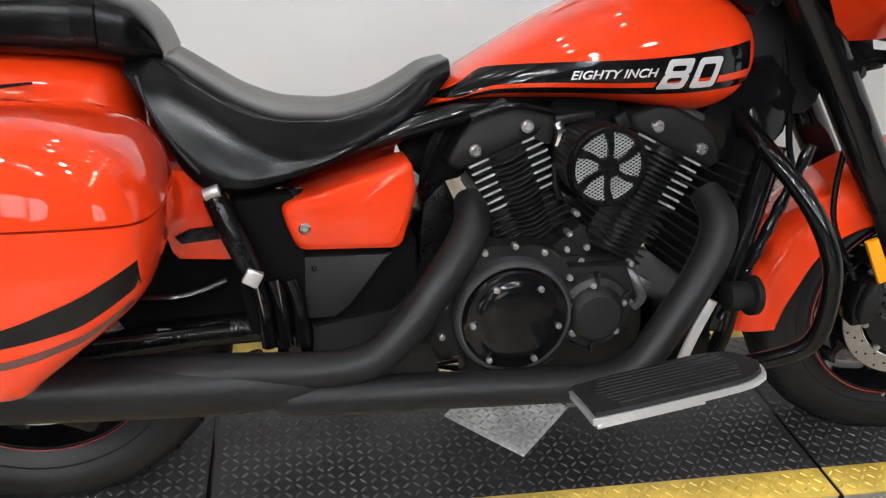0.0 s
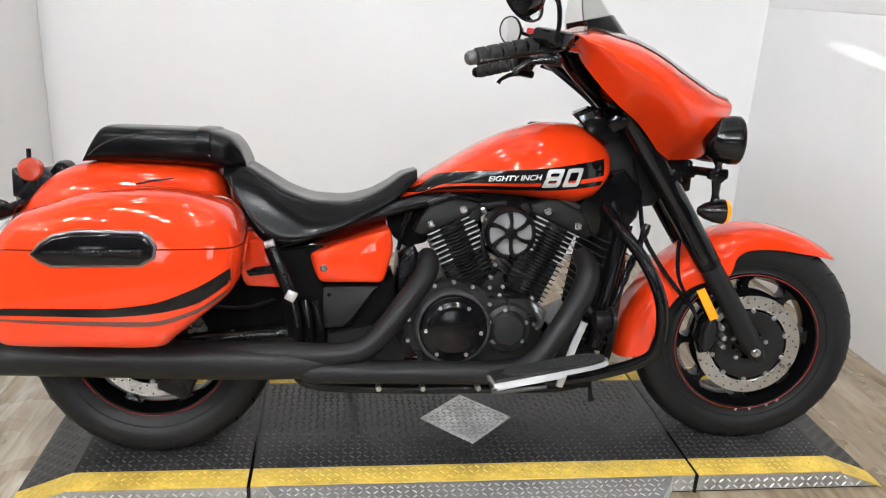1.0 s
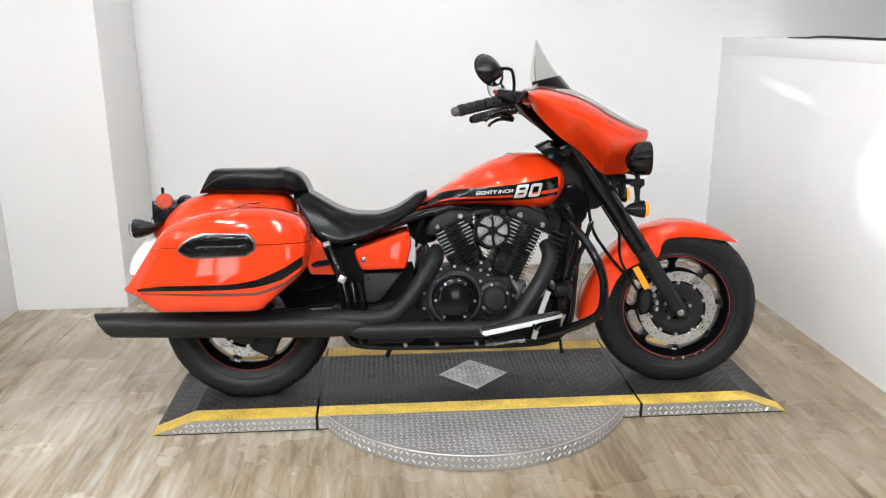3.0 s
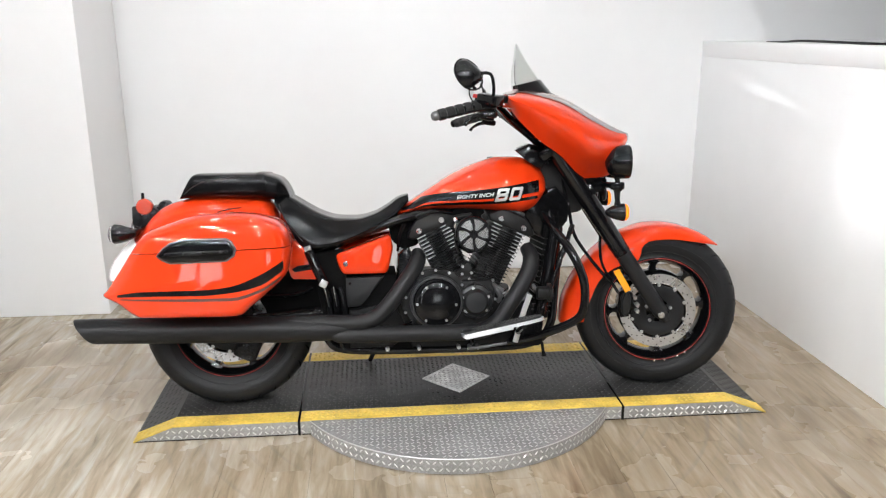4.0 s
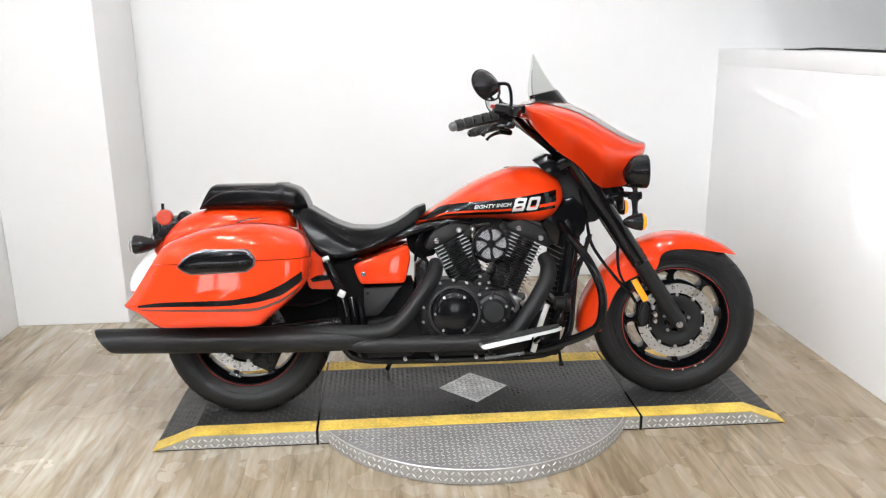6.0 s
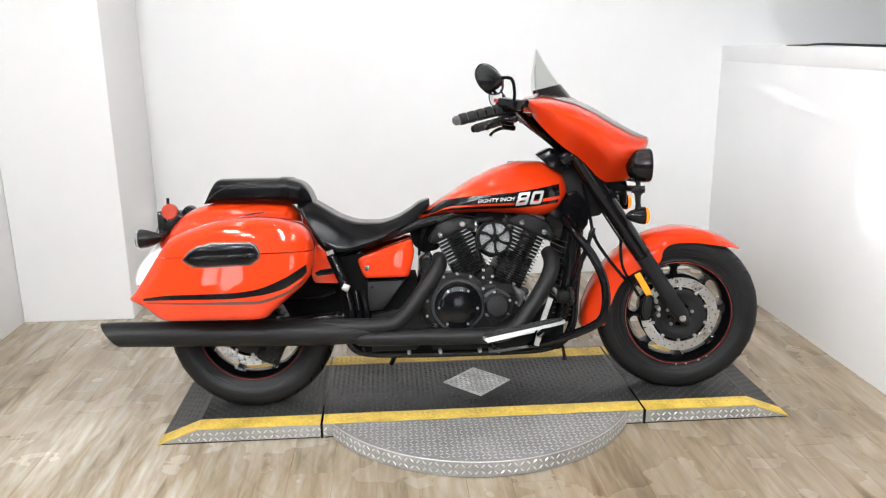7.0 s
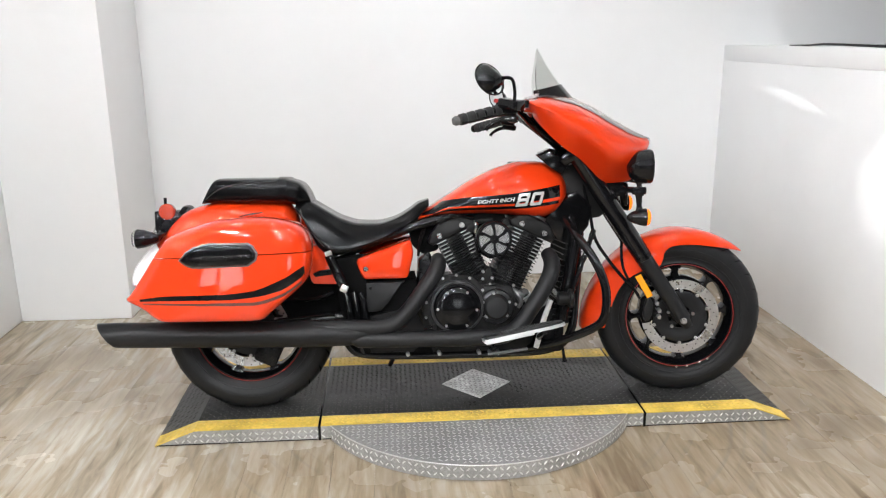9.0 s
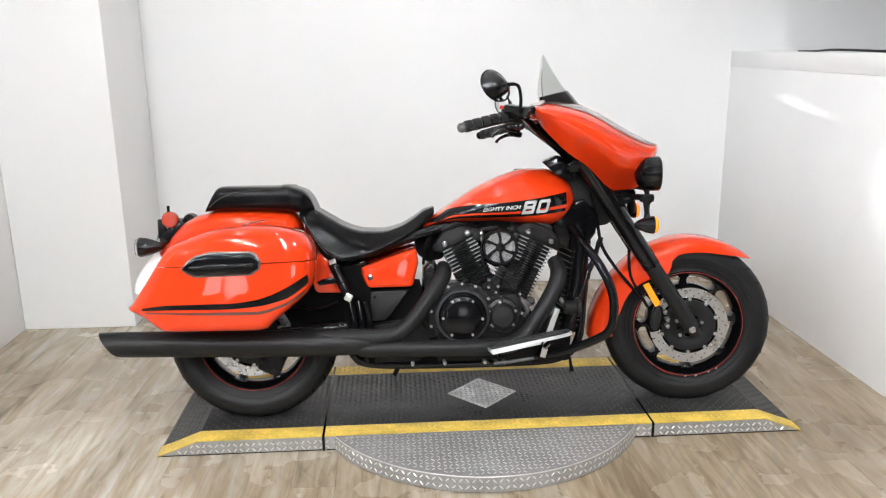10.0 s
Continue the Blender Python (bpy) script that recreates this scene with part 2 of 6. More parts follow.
WALL = wall_paint("white_wall_paint", (0.815, 0.815, 0.815), 0.45, 0.02)
PANEL = wall_paint("gloss_white_panel", (0.865, 0.865, 0.87), 0.30, 0.045)
CEIL = wall_paint("ceiling_paint", (0.8, 0.8, 0.8), 0.7, 0.02)
# grey in place of shade on the white upper wall
UPPER = wall_paint("shade_grey_paint", (0.66, 0.66, 0.66), 0.5, 0.03)


def slab(name, lo, hi, material, bevel=0.003, label="", category="wall"):
    size = [b - a for a, b in zip(lo, hi)]
    ob = part(name, box(size, [(a + b) / 2 for a, b in zip(lo, hi)], bevel), material, None)
    return tagged(ob, label, category, kind="structure")


slab("wall_back", (X_PIER, Y_BACK, 0), (X_RIGHT + RECESS + 0.12, Y_BACK + 0.15, Z_CEIL), WALL, label="plain white painted back wall with faint smudges")
slab("wall_pier", (X_LEFT, Y_PIER, 0), (X_PIER, Y_BACK + 0.15, Z_CEIL), WALL, 0.008, "white boxed wall pier standing forward of the back wall")
slab("wall_left", (X_LEFT - 0.15, Y_FRONT, 0), (X_LEFT, Y_BACK + 0.15, Z_CEIL), WALL, label="white painted side wall")
slab("wall_right", (X_RIGHT, Y_FRONT, 0), (X_RIGHT + 0.30, Y_BACK, LEDGE - 0.0914), PANEL, 0.001, "glossy white lower side wall below a ledge")
slab("trim", (X_RIGHT - 0.0015, Y_FRONT, LEDGE - 0.091), (X_RIGHT + RECESS, Y_BACK, LEDGE), PANEL, 0.0015, "white ledge trim board along the side wall", "trim")
slab("wall_right_upper", (X_RIGHT + RECESS, Y_FRONT, 0), (X_RIGHT + RECESS + 0.12, Y_BACK, Z_CEIL), UPPER, label="wall at the back of the recess above the ledge, greyed for shade")
# out of view; added to keep ceiling light off the recess
slab("wall_right_header", (X_RIGHT, Y_FRONT, 2.25), (X_RIGHT + RECESS - 0.002, Y_BACK, Z_CEIL), WALL, label="unseen white wall added above the recess to shade it")
slab("wall_recess_end", (X_RIGHT, Y_FRONT, LEDGE + 0.002), (X_RIGHT + RECESS - 0.002, Y_FRONT + 0.12, 2.248), WALL, label="plain white end of the recess")
slab("ceiling", (X_LEFT - 0.15, Y_FRONT - 0.15, Z_CEIL), (X_RIGHT + 0.4, Y_BACK + 0.15, Z_CEIL + 0.1), CEIL, label="white painted ceiling", category="ceiling")
# the dim showroom behind the camera
HALL = wall_paint("showroom_paint", (0.06, 0.06, 0.065), 0.6, 0.05)
HX0, HX1, HY = -6.0, 7.0, -10.0
slab("wall_hall_left", (HX0 - 0.15, HY, 0), (HX0, Y_FRONT - 0.15, Z_CEIL + 0.6), HALL, label="plain showroom wall")
slab("wall_hall_right", (HX1, HY, 0), (HX1 + 0.15, Y_FRONT - 0.15, Z_CEIL + 0.6), HALL, label="plain showroom wall")
slab("wall_hall_far", (HX0 - 0.15, HY - 0.15, 0), (HX1 + 0.15, HY, Z_CEIL + 0.6), HALL, label="plain showroom wall")
slab("wall_hall_near", (HX0 - 0.15, Y_FRONT - 0.15, 0), (X_LEFT - 0.152, Y_FRONT, Z_CEIL + 0.6), HALL, label="plain showroom wall beside the bay")
slab("wall_hall_beside", (X_RIGHT + 0.002, Y_FRONT - 0.15, 0), (HX1 + 0.15, Y_FRONT, Z_CEIL + 0.6), HALL, label="plain showroom wall beside the bay")
slab("wall_hall_header", (X_LEFT - 0.15, Y_FRONT - 0.15, Z_CEIL + 0.102), (X_RIGHT, Y_FRONT, Z_CEIL + 0.6), HALL, label="plain showroom wall above the bay")
slab("ceiling_hall", (HX0 - 0.15, HY - 0.15, Z_CEIL + 0.602), (HX1 + 0.15, Y_FRONT, Z_CEIL + 0.7), HALL, label="dim showroom ceiling", category="ceiling")
slab("floor_hall", (HX0 - 0.15, HY - 0.15, -0.12), (HX1 + 0.15, -3.612, -0.001), mat("showroom_floor", (0.08, 0.065, 0.05), 0.5, grain=0.1, stain=0.2), label="dim showroom floor", category="floor")
cable = tagged(part("cable", tube([(X_RIGHT + 0.03, -0.4, LEDGE + 0.006), (X_RIGHT + 0.035, 0.2, LEDGE + 0.005), (X_RIGHT + 0.03, 0.75, LEDGE + 0.012), (X_RIGHT + 0.04, 0.95, LEDGE + 0.006), (X_RIGHT + 0.05, 1.06, LEDGE + 0.005), (X_RIGHT + 0.07, 1.20, LEDGE + 0.004)], [0.006, 0.006, 0.006, 0.005, 0.004, 0.003], 8), BLACK, None), "thin black cable lying along the white ledge", "cable")


# ---------- ceiling lights ----------
def ceiling_light(x, y, lx, ly, power):
    root = tagged(new("ceiling_light"), "square white LED fixture fixed to the ceiling", "ceiling light", "ceiling lights")
    root.location = (x, y, Z_CEIL)
    part("housing", box((lx + 0.06, ly + 0.06, 0.05), (0, 0, -0.025), 0.006), CEIL, root)
    part("diffuser", box((lx, ly, 0.02), (0, 0, -0.062), 0.004), mat("lamp_diffuser", (0.95, 0.975, 1.0), 0.5, emit=power), root, "glowing diffuser")
    return root


for lx in (-0.50, 0.28, 1.06, 1.84):
    for ly in (-0.9, -0.05, 0.8):
        ceiling_light(lx, ly, 0.085, 0.085, 75.0)
for lx in (-4.4, -2.8, -1.2, 0.4, 2.0):
    for ly in (-3.1, -4.7, -6.3, -7.9):
        ceiling_light(lx, ly, 0.15, 0.15, 615.0).location.z = Z_CEIL + 0.6

# small ceiling spots, unseen, added to light a patch and a streak of the right wall
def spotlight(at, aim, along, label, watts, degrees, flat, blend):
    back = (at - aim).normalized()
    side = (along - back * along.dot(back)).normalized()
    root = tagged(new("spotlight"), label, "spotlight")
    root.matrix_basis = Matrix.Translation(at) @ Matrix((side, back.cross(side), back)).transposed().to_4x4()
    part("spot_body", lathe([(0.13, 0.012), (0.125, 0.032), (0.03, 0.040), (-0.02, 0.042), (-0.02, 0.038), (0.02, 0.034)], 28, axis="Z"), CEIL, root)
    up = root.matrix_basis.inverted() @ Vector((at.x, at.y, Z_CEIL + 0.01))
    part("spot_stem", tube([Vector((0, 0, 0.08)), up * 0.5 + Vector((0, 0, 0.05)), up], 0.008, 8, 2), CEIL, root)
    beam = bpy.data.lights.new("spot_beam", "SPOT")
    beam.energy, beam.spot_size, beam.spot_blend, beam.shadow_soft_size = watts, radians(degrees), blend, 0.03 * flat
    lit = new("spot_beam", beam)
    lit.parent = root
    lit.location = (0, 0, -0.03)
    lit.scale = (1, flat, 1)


spotlight(Vector((-0.75, -0.25, Z_CEIL - 0.16)), Vector((X_RIGHT, 0.12, 0.84)), Vector((0, 1, 0)), "small white ceiling spotlight, unseen, added for the side wall's bright patch", 170.0, 7.5, 1.0, 0.7)
spotlight(Vector((0.60, 0.20, Z_CEIL - 0.16)), Vector((X_RIGHT, 1.005, 1.148)), Vector((0, -0.59, -0.073)), "small white ceiling spotlight, unseen, added for the side wall's bright streak", 100.0, 13.5, 0.07, 0.45)

# daylight windows on the far side of the showroom
DAYLIGHT = mat("daylight_pane", (0.93, 0.97, 1.0), 0.2, emit=3.4)
for k, wx in enumerate((-2.35, 1.60)):
    win = tagged(new("window_%d" % (k + 1)), "bright two-pane showroom window with a dark frame", "window", kind="structure")
    win.location = (wx, HY + 0.002, 0)
    fr_bm = box((0.07, 0.06, 1.0), (-0.60, 0.03, 1.0), 0.004)
    for at, size in (((0.60, 0.03, 1.0), (0.07, 0.06, 1.0)), ((0, 0.03, 1.0), (0.08, 0.06, 1.0)), ((0, 0.03, 1.535), (1.27, 0.06, 0.07)), ((0, 0.03, 0.465), (1.27, 0.06, 0.07))):
        box(size, at, 0.004, bm=fr_bm)
    part("window_frame", fr_bm, GREY, win)
    for px in (-0.30, 0.30):
        part("pane", box((0.52, 0.012, 1.0), (px, 0.02, 1.0), 0.0), DAYLIGHT, win, "bright daylit pane")


# ---------- turntable platform ----------
PLATE = mat("bare_tread_plate", (0.36, 0.355, 0.345), 0.44, metal=0.6, grain=0.16, scale=120, bump=0.1, stain=0.18, stain_scale=6)
TREAD = mat("polished_tread", (0.66, 0.655, 0.64), 0.32, metal=0.65, grain=0.1, scale=200)
DECK_BLACK = mat("worn_black_deck", (0.020, 0.0198, 0.0195), 0.38, grain=0.25, scale=60, bump=0.2, stain=0.35, stain_scale=5)
DECK_TREAD = mat("worn_black_tread", (0.070, 0.069, 0.068), 0.30, metal=0.3, grain=0.4, scale=25, stain=0.4, stain_scale=6)
YELLOW = mat("yellow_deck_paint", (0.66, 0.46, 0.085), 0.45, grain=0.12, scale=80, bump=0.2, stain=0.32, stain_scale=9)
YELLOW_TREAD = mat("yellow_tread", (0.70, 0.49, 0.10), 0.38, grain=0.15, scale=80, stain=0.2)
WORN_PLATE = mat("scuffed_plate", (0.58, 0.58, 0.57), 0.5, metal=0.4, grain=0.3, scale=110, bump=0.3, stain=0.3, stain_scale=14)


def lozenges(name, spots, material, parent, length=0.0190, width=0.0060, height=0.0022):
    """Raised tread marks as one mesh; spots are (place, along, across, up)."""
    verts, faces = [], []
    for p, t, b, n in spots:
        k = len(verts)
        for u, v, w in ((-0.5, 0, 0), (-0.25, -0.5, 0), (0.25, -0.5, 0), (0.5, 0, 0), (0.25, 0.5, 0), (-0.25, 0.5, 0), (-0.28, 0, 1), (0.28, 0, 1)):
            verts.append(p + t * (u * length) + b * (v * width) + n * (w * height - (0 if w else 0.0004)))
        faces += [(k, k + 1, k + 6), (k + 1, k + 2, k + 7, k + 6), (k + 2, k + 3, k + 7), (k + 3, k + 4, k + 7), (k + 4, k + 5, k + 6, k + 7), (k + 5, k, k + 6)]
    me = bpy.data.meshes.new(name)
    me.from_pydata([tuple(v) for v in verts], [], faces)
    me.materials.append(material)
    ob = new(name, me)
    ob.parent = parent
    return tagged(ob, kind="stuff")


def flat_spots(x0, x1, y0, y1, at, ex, ey, keep=lambda x, y: True, pitch=0.0205):
    """Alternating tread marks on a plane: at(x, y) gives the place."""
    out = []
    n = ex.cross(ey).normalized()
    i0, i1, j0, j1 = math.floor(x0 / pitch), math.ceil(x1 / pitch), math.floor(y0 / pitch), math.ceil(y1 / pitch)
    for i in range(i0, i1 + 1):
        for j in range(j0, j1 + 1):
            x, y = i * pitch, j * pitch
            if x0 + 0.009 < x < x1 - 0.009 and y0 + 0.009 < y < y1 - 0.009 and keep(x, y):
                s = 1 if (i + j) % 2 else -1
                a = radians(45 * s)
                t = ex * math.cos(a) + ey * math.sin(a)
                out.append((at(x, y), t, n.cross(t), n))
    return out


Y0, Y1, YB0, YB1 = -0.205, 0.440, -0.128, 0.347
X_SPLIT = (0.262, 1.503)
DISC_C, DISC_R = (0.868, 0.112), 0.648
EX, EY, EZ = Vector((1, 0, 0)), Vector((0, 1, 0)), Vector((0, 0, 1))
DIA = (0.886, 0.112, 0.142)


def in_disc(x, y, grow=0.0):
    return math.hypot(x - DISC_C[0], y - DISC_C[1]) < DISC_R + grow


def in_diamond(x, y):
    return abs(x - DIA[0]) + abs(y - DIA[1]) < DIA[2]


def deck_piece(name, label, top0, top1, foot=None):
    """One length of deck from top0 to top1; foot is where its ramp meets the floor."""
    root = tagged(new(name), label, "platform")
    t = 0.005
    if foot is None:
        outline = [(top0, 0.002), (top1, 0.002), (top1, DECK - t), (top0, DECK - t)]
        runs = [(top0, DECK, top1, DECK)]
    elif foot < top0:
        outline = [(foot, 0.002), (top1, 0.002), (top1, DECK - t), (top0, DECK - t)]
        runs = [(foot, t + 0.001, top0, DECK), (top0, DECK, top1, DECK)]
    else:
        outline = [(top0, 0.002), (foot, 0.002), (top1, DECK - t), (top0, DECK - t)]
        runs = [(top0, DECK, top1, DECK), (top1, DECK, foot, t + 0.001)]
    outline = [(x, max(z, 0.006)) for x, z in outline]
    part("base_frame", plate(outline, Y0 + 0.002, Y1 - 0.002, 0.0), PLATE, root, "bare tread-plate edge")
    # near-black strip draws the shadow gap below the platform edge
    feet = sorted((outline[0][0], outline[1][0]))
    part("shadow_gap_strip", box((feet[1] - feet[0] - 0.008, Y1 - Y0 - 0.012, 0.006), ((feet[0] + feet[1]) / 2, (Y0 + Y1) / 2, 0.003), 0.0), HOLE, root, "dark strip standing in for the shadow gap under the edge")
    for a, za, b, zb in runs:
        ramp = za != zb
        for what, y0, y1, m, tm in (("yellow_edge", Y0, YB0, YELLOW, YELLOW_TREAD), ("deck_panel", YB0, YB1, DECK_BLACK, DECK_TREAD), ("yellow_edge", YB1, Y1, YELLOW, YELLOW_TREAD)):
            p = part(what, plate([(a, za - t), (b, zb - t), (b, zb), (a, za)], y0 + 0.0004, y1 - 0.0004, 0.0006 if not ramp else 0.0), m, root)
            ex = Vector((b - a, 0, zb - za)).normalized()
            spots = flat_spots(a, b, y0 - 0.004, y1 + 0.004, lambda x, y: Vector((x, y, za + (x - a) / (b - a) * (zb - za))), ex, EY, lambda x, y: not (foot is None and in_diamond(x, y)))
            lozenges("tread_pattern", spots, tm, p)
    # tread marks on the upright front edge
    lo, hi = (min(top0, foot), max(top1, foot)) if foot is not None else (top0, top1)
    spots = []
    for i in range(math.ceil(lo / 0.0225), math.floor(hi / 0.0225) + 1):
        for j in (0, 1):
            x, z = i * 0.0225 + 0.006, 0.016 + j * 0.0215
            limit = DECK - 0.016
            if foot is not None:
                edge = top0 if foot < top0 else top1
                k = (x - foot) / (edge - foot)
                limit = min(1, max(k, 0)) * DECK - 0.014
            if z < limit and not in_disc(x, Y0, 0.01):
                a = radians(48 if (i + j) % 2 else -40)
                td = EX * math.cos(a) + EZ * math.sin(a)
                spots.append((Vector((x, Y0 + 0.002, z)), td, td.cross(-EY), -EY))
    lozenges("edge_tread_pattern", spots, TREAD, root, 0.0200, 0.0062, 0.0024)
    return root


deck_piece("ramp_platform", "black tread-plate ramp section with yellow painted edges", -0.198, X_SPLIT[0] - 0.005, -0.345)
deck_piece("ramp_platform", "black tread-plate ramp section with yellow painted edges, under the front wheel", X_SPLIT[1] + 0.005, 1.940, 2.085)
mid_deck = deck_piece("centre_platform", "black tread-plate deck with yellow edges and a bare metal diamond", X_SPLIT[0] + 0.005, X_SPLIT[1] - 0.005)
d_bm = bmesh.new()
dv = [(DIA[0] - DIA[2], DIA[1]), (DIA[0], DIA[1] - DIA[2]), (DIA[0] + DIA[2], DIA[1]), (DIA[0], DIA[1] + DIA[2])]
d_lo, d_hi = [d_bm.verts.new((x, y, DECK - 0.001)) for x, y in dv], [d_bm.verts.new((x, y, DECK + 0.0035)) for x, y in dv]
d_bm.faces.new(d_hi)
for i in range(4):
    d_bm.faces.new((d_lo[i], d_lo[(i + 1) % 4], d_hi[(i + 1) % 4], d_hi[i]))
dia = part("metal_diamond", d_bm, WORN_PLATE, mid_deck, "scuffed bare metal diamond")
lozenges("tread_pattern", flat_spots(DIA[0] - 0.15, DIA[0] + 0.15, DIA[1] - 0.15, DIA[1] + 0.15, lambda x, y: Vector((x, y, DECK + 0.0035)), EX, EY, lambda x, y: abs(x - DIA[0]) + abs(y - DIA[1]) < DIA[2] - 0.013, 0.02), PLATE, dia)

for gx in X_SPLIT:
    seam = part("seam_strip", box((0.0094, Y1 - Y0 + 0.006, DECK - 0.004), (gx, (Y0 + Y1) / 2, (DECK - 0.004) / 2 + 0.002), 0.001), GLOSS, mid_deck, "black rubber seam between deck sections")

# the round turntable under and in front of the centre deck
table = tagged(new("turntable"), "round bare aluminium tread-plate turntable under the platform", "turntable")
a0 = math.asin((DISC_C[1] - Y0 + 0.003) / DISC_R)
ang = [math.pi + a0 + (math.pi - 2 * a0) * i / 60 for i in range(61)]
rim_pts = [(DISC_C[0] + DISC_R * math.cos(a), DISC_C[1] + DISC_R * math.sin(a)) for a in ang]
t_bm = bmesh.new()
hi = [t_bm.verts.new((x, y, DECK - 0.001)) for x, y in rim_pts]
lo = [t_bm.verts.new((x, y, 0.003)) for x, y in rim_pts]
t_bm.faces.new(hi)
for i in range(60):
    t_bm.faces.new((hi[i], hi[i + 1], lo[i + 1], lo[i]))
t_bm.faces.new((hi[0], lo[0], lo[-1], hi[-1]))
part("turntable_disc", t_bm, PLATE, table, sharp=30)
part("rim_band", tube([Vector((x, y, DECK - 0.002)) for x, y in rim_pts], 0.0022, 6, 1), TREAD, table, "bright worn rim edge")
lozenges("tread_pattern", flat_spots(DISC_C[0] - DISC_R, DISC_C[0] + DISC_R, DISC_C[1] - DISC_R, Y0 - 0.0, lambda x, y: Vector((x, y, DECK - 0.001)), EX, EY, lambda x, y: in_disc(x, y, -0.016)), TREAD, table)
spots = []
n_rim = int(DISC_R * (math.pi - 2 * a0) / 0.0225)
for i in range(n_rim):
    a = math.pi + a0 + (math.pi - 2 * a0) * (i + 0.5) / n_rim
    nrm = Vector((math.cos(a), math.sin(a), 0))
    tg = Vector((-math.sin(a), math.cos(a), 0))
    for j in (0, 1):
        b = radians(45 if (i + j) % 2 else -45)
        td = tg * math.cos(b) + EZ * math.sin(b)
        spots.append((Vector((DISC_C[0], DISC_C[1], 0.019 + 0.025 * j)) + nrm * DISC_R, td, nrm.cross(td), nrm))
lozenges("edge_tread_pattern", spots, TREAD, table, 0.0200, 0.0062, 0.0024)


# ---------- motorcycle ----------
bike = tagged(new("motorcycle"), "orange-red and black cruiser motorcycle with saddlebags on a platform", "motorcycle")
bike.matrix_basis = pose(0, 0, DECK, -LEAN_DEG, 0, 0)
AX_R, AX_F, AXZ = (0.0, 0.32), (1.690, 0.32), 0.32


def bolt_row(name, places, r, y0, y1, material, parent):
    """Alike bolts, each a part of its own on one mesh."""
    first = None
    for x, z in places:
        if first is None:
            first = part(name, bolts([(0, 0)], r, y0, y1, 10), material, parent)
            ob = first
        else:
            ob = new(name, first.data)
            ob.parent = parent
        ob.location = (x, 0, z)


def wheel(name, cx, width, front, disc_r):
    """Cast wheel with tyre, painted line, brake disc and bolts."""
    r = 0.322
    w = width / 2
    # rim: barrel, eight spokes and hub
    bm = lathe([(-0.062, 0.214), (-0.064, 0.203), (-0.045, 0.196), (-0.02, 0.186), (0.02, 0.186), (0.045, 0.196), (0.064, 0.203), (0.062, 0.214), (0.03, 0.206), (-0.03, 0.206)], 72, (cx, 0, AXZ), closed=True)
    lathe([(-0.055, 0.02), (-0.055, 0.042), (-0.03, 0.05), (0.03, 0.05), (0.055, 0.042), (0.055, 0.02)], 32, (cx, 0, AXZ), bm=bm)
    lathe([(-0.022, 0.092), (-0.030, 0.100), (-0.030, 0.146), (-0.020, 0.153), (0.020, 0.153), (0.030, 0.146), (0.030, 0.100), (0.022, 0.092)], 60, (cx, 0, AXZ), bm=bm, closed=True)
    lathe([(-0.024, 0.044), (-0.030, 0.046), (-0.030, 0.096), (-0.010, 0.096), (-0.010, 0.044)], 48, (cx, 0, AXZ), bm=bm, closed=True)
    hub = part(name, bm, GLOSS, bike, "gloss black cast wheel", front)
    for k in range(8):
        a = radians((94 if front else 70) + 45 * k)
        own = bmesh.new()
        rings = []
        for q, half, dep in ((0.036, 0.022, 0.026), (0.09, 0.020, 0.024), (0.148, 0.026, 0.024), (0.154, 0.017, 0.024), (0.162, 0.0125, 0.025), (0.172, 0.0125, 0.026), (0.180, 0.017, 0.027), (0.186, 0.028, 0.029), (0.192, 0.042, 0.03)):
            rings.append([Vector((q, -dep, -half * 0.75)), Vector((q, -dep - 0.003, 0)), Vector((q, -dep, half * 0.75)), Vector((q, -dep * 0.4, half)), Vector((q, dep, half * 0.75)), Vector((q, dep, -half * 0.75)), Vector((q, -dep * 0.4, -half))])
        loft(rings, bm=own)
        part("spoke", turned(own, pose(cx, 0, AXZ) @ Matrix.Rotation(-a, 4, "Y")), GLOSS, hub)
    # tyre
    prof = [(-0.060, 0.209), (-w * 0.80, 0.222), (-w * 0.98, 0.252), (-w, 0.272), (-w * 0.93, 0.293), (-w * 0.74, 0.309), (-w * 0.4, 0.3195), (0, r)]
    prof = prof + [(-a, b) for a, b in prof[:-1]][::-1]
    prof = [(p.x, p.y) for p in smooth([(a, b, 0) for a, b in prof], 3)]
    tyre = part("tyre", lathe(prof, 96, (cx, 0, AXZ), closed=True), RUBBER, hub, "worn black rubber tyre", sharp=60)
    for ring_r, ring_y in ((0.238, 0.905), (0.266, 0.997)):
        part("sidewall_ring", lathe([(-w * ring_y + 0.002, ring_r - 0.002), (-w * ring_y - 0.0012, ring_r - 0.001), (-w * ring_y - 0.0012, ring_r + 0.001), (-w * ring_y + 0.002, ring_r + 0.002)], 96, (cx, 0, AXZ), closed=True), RUBBER, tyre)
    # tread grooves near the shoulder, cut in as dark inlays
    g = bmesh.new()
    crown = [p for p in prof if p[1] > 0.2715]

    def f(y):
        return float(np.interp(y, [p[0] for p in crown], [p[1] for p in crown]))
    for k in range(28):
        for side in (-1, 1):
            a0 = 2 * math.pi * (k + (0.5 if side > 0 else 0)) / 28
            pts = []
            for s in range(7):
                y = side * w * (0.16 + 0.83 * s / 6)
                a = a0 + 0.16 * s / 6
                q = f(y) + 0.0007
                pts.append(Vector((cx + math.cos(a) * q, y, AXZ + math.sin(a) * q)))
            for p, q in zip(pts, pts[1:]):
                t = (q - p).normalized()
                n = Vector((p.x - cx, 0, p.z - AXZ)).normalized()
                s2 = t.cross(n) * 0.0054
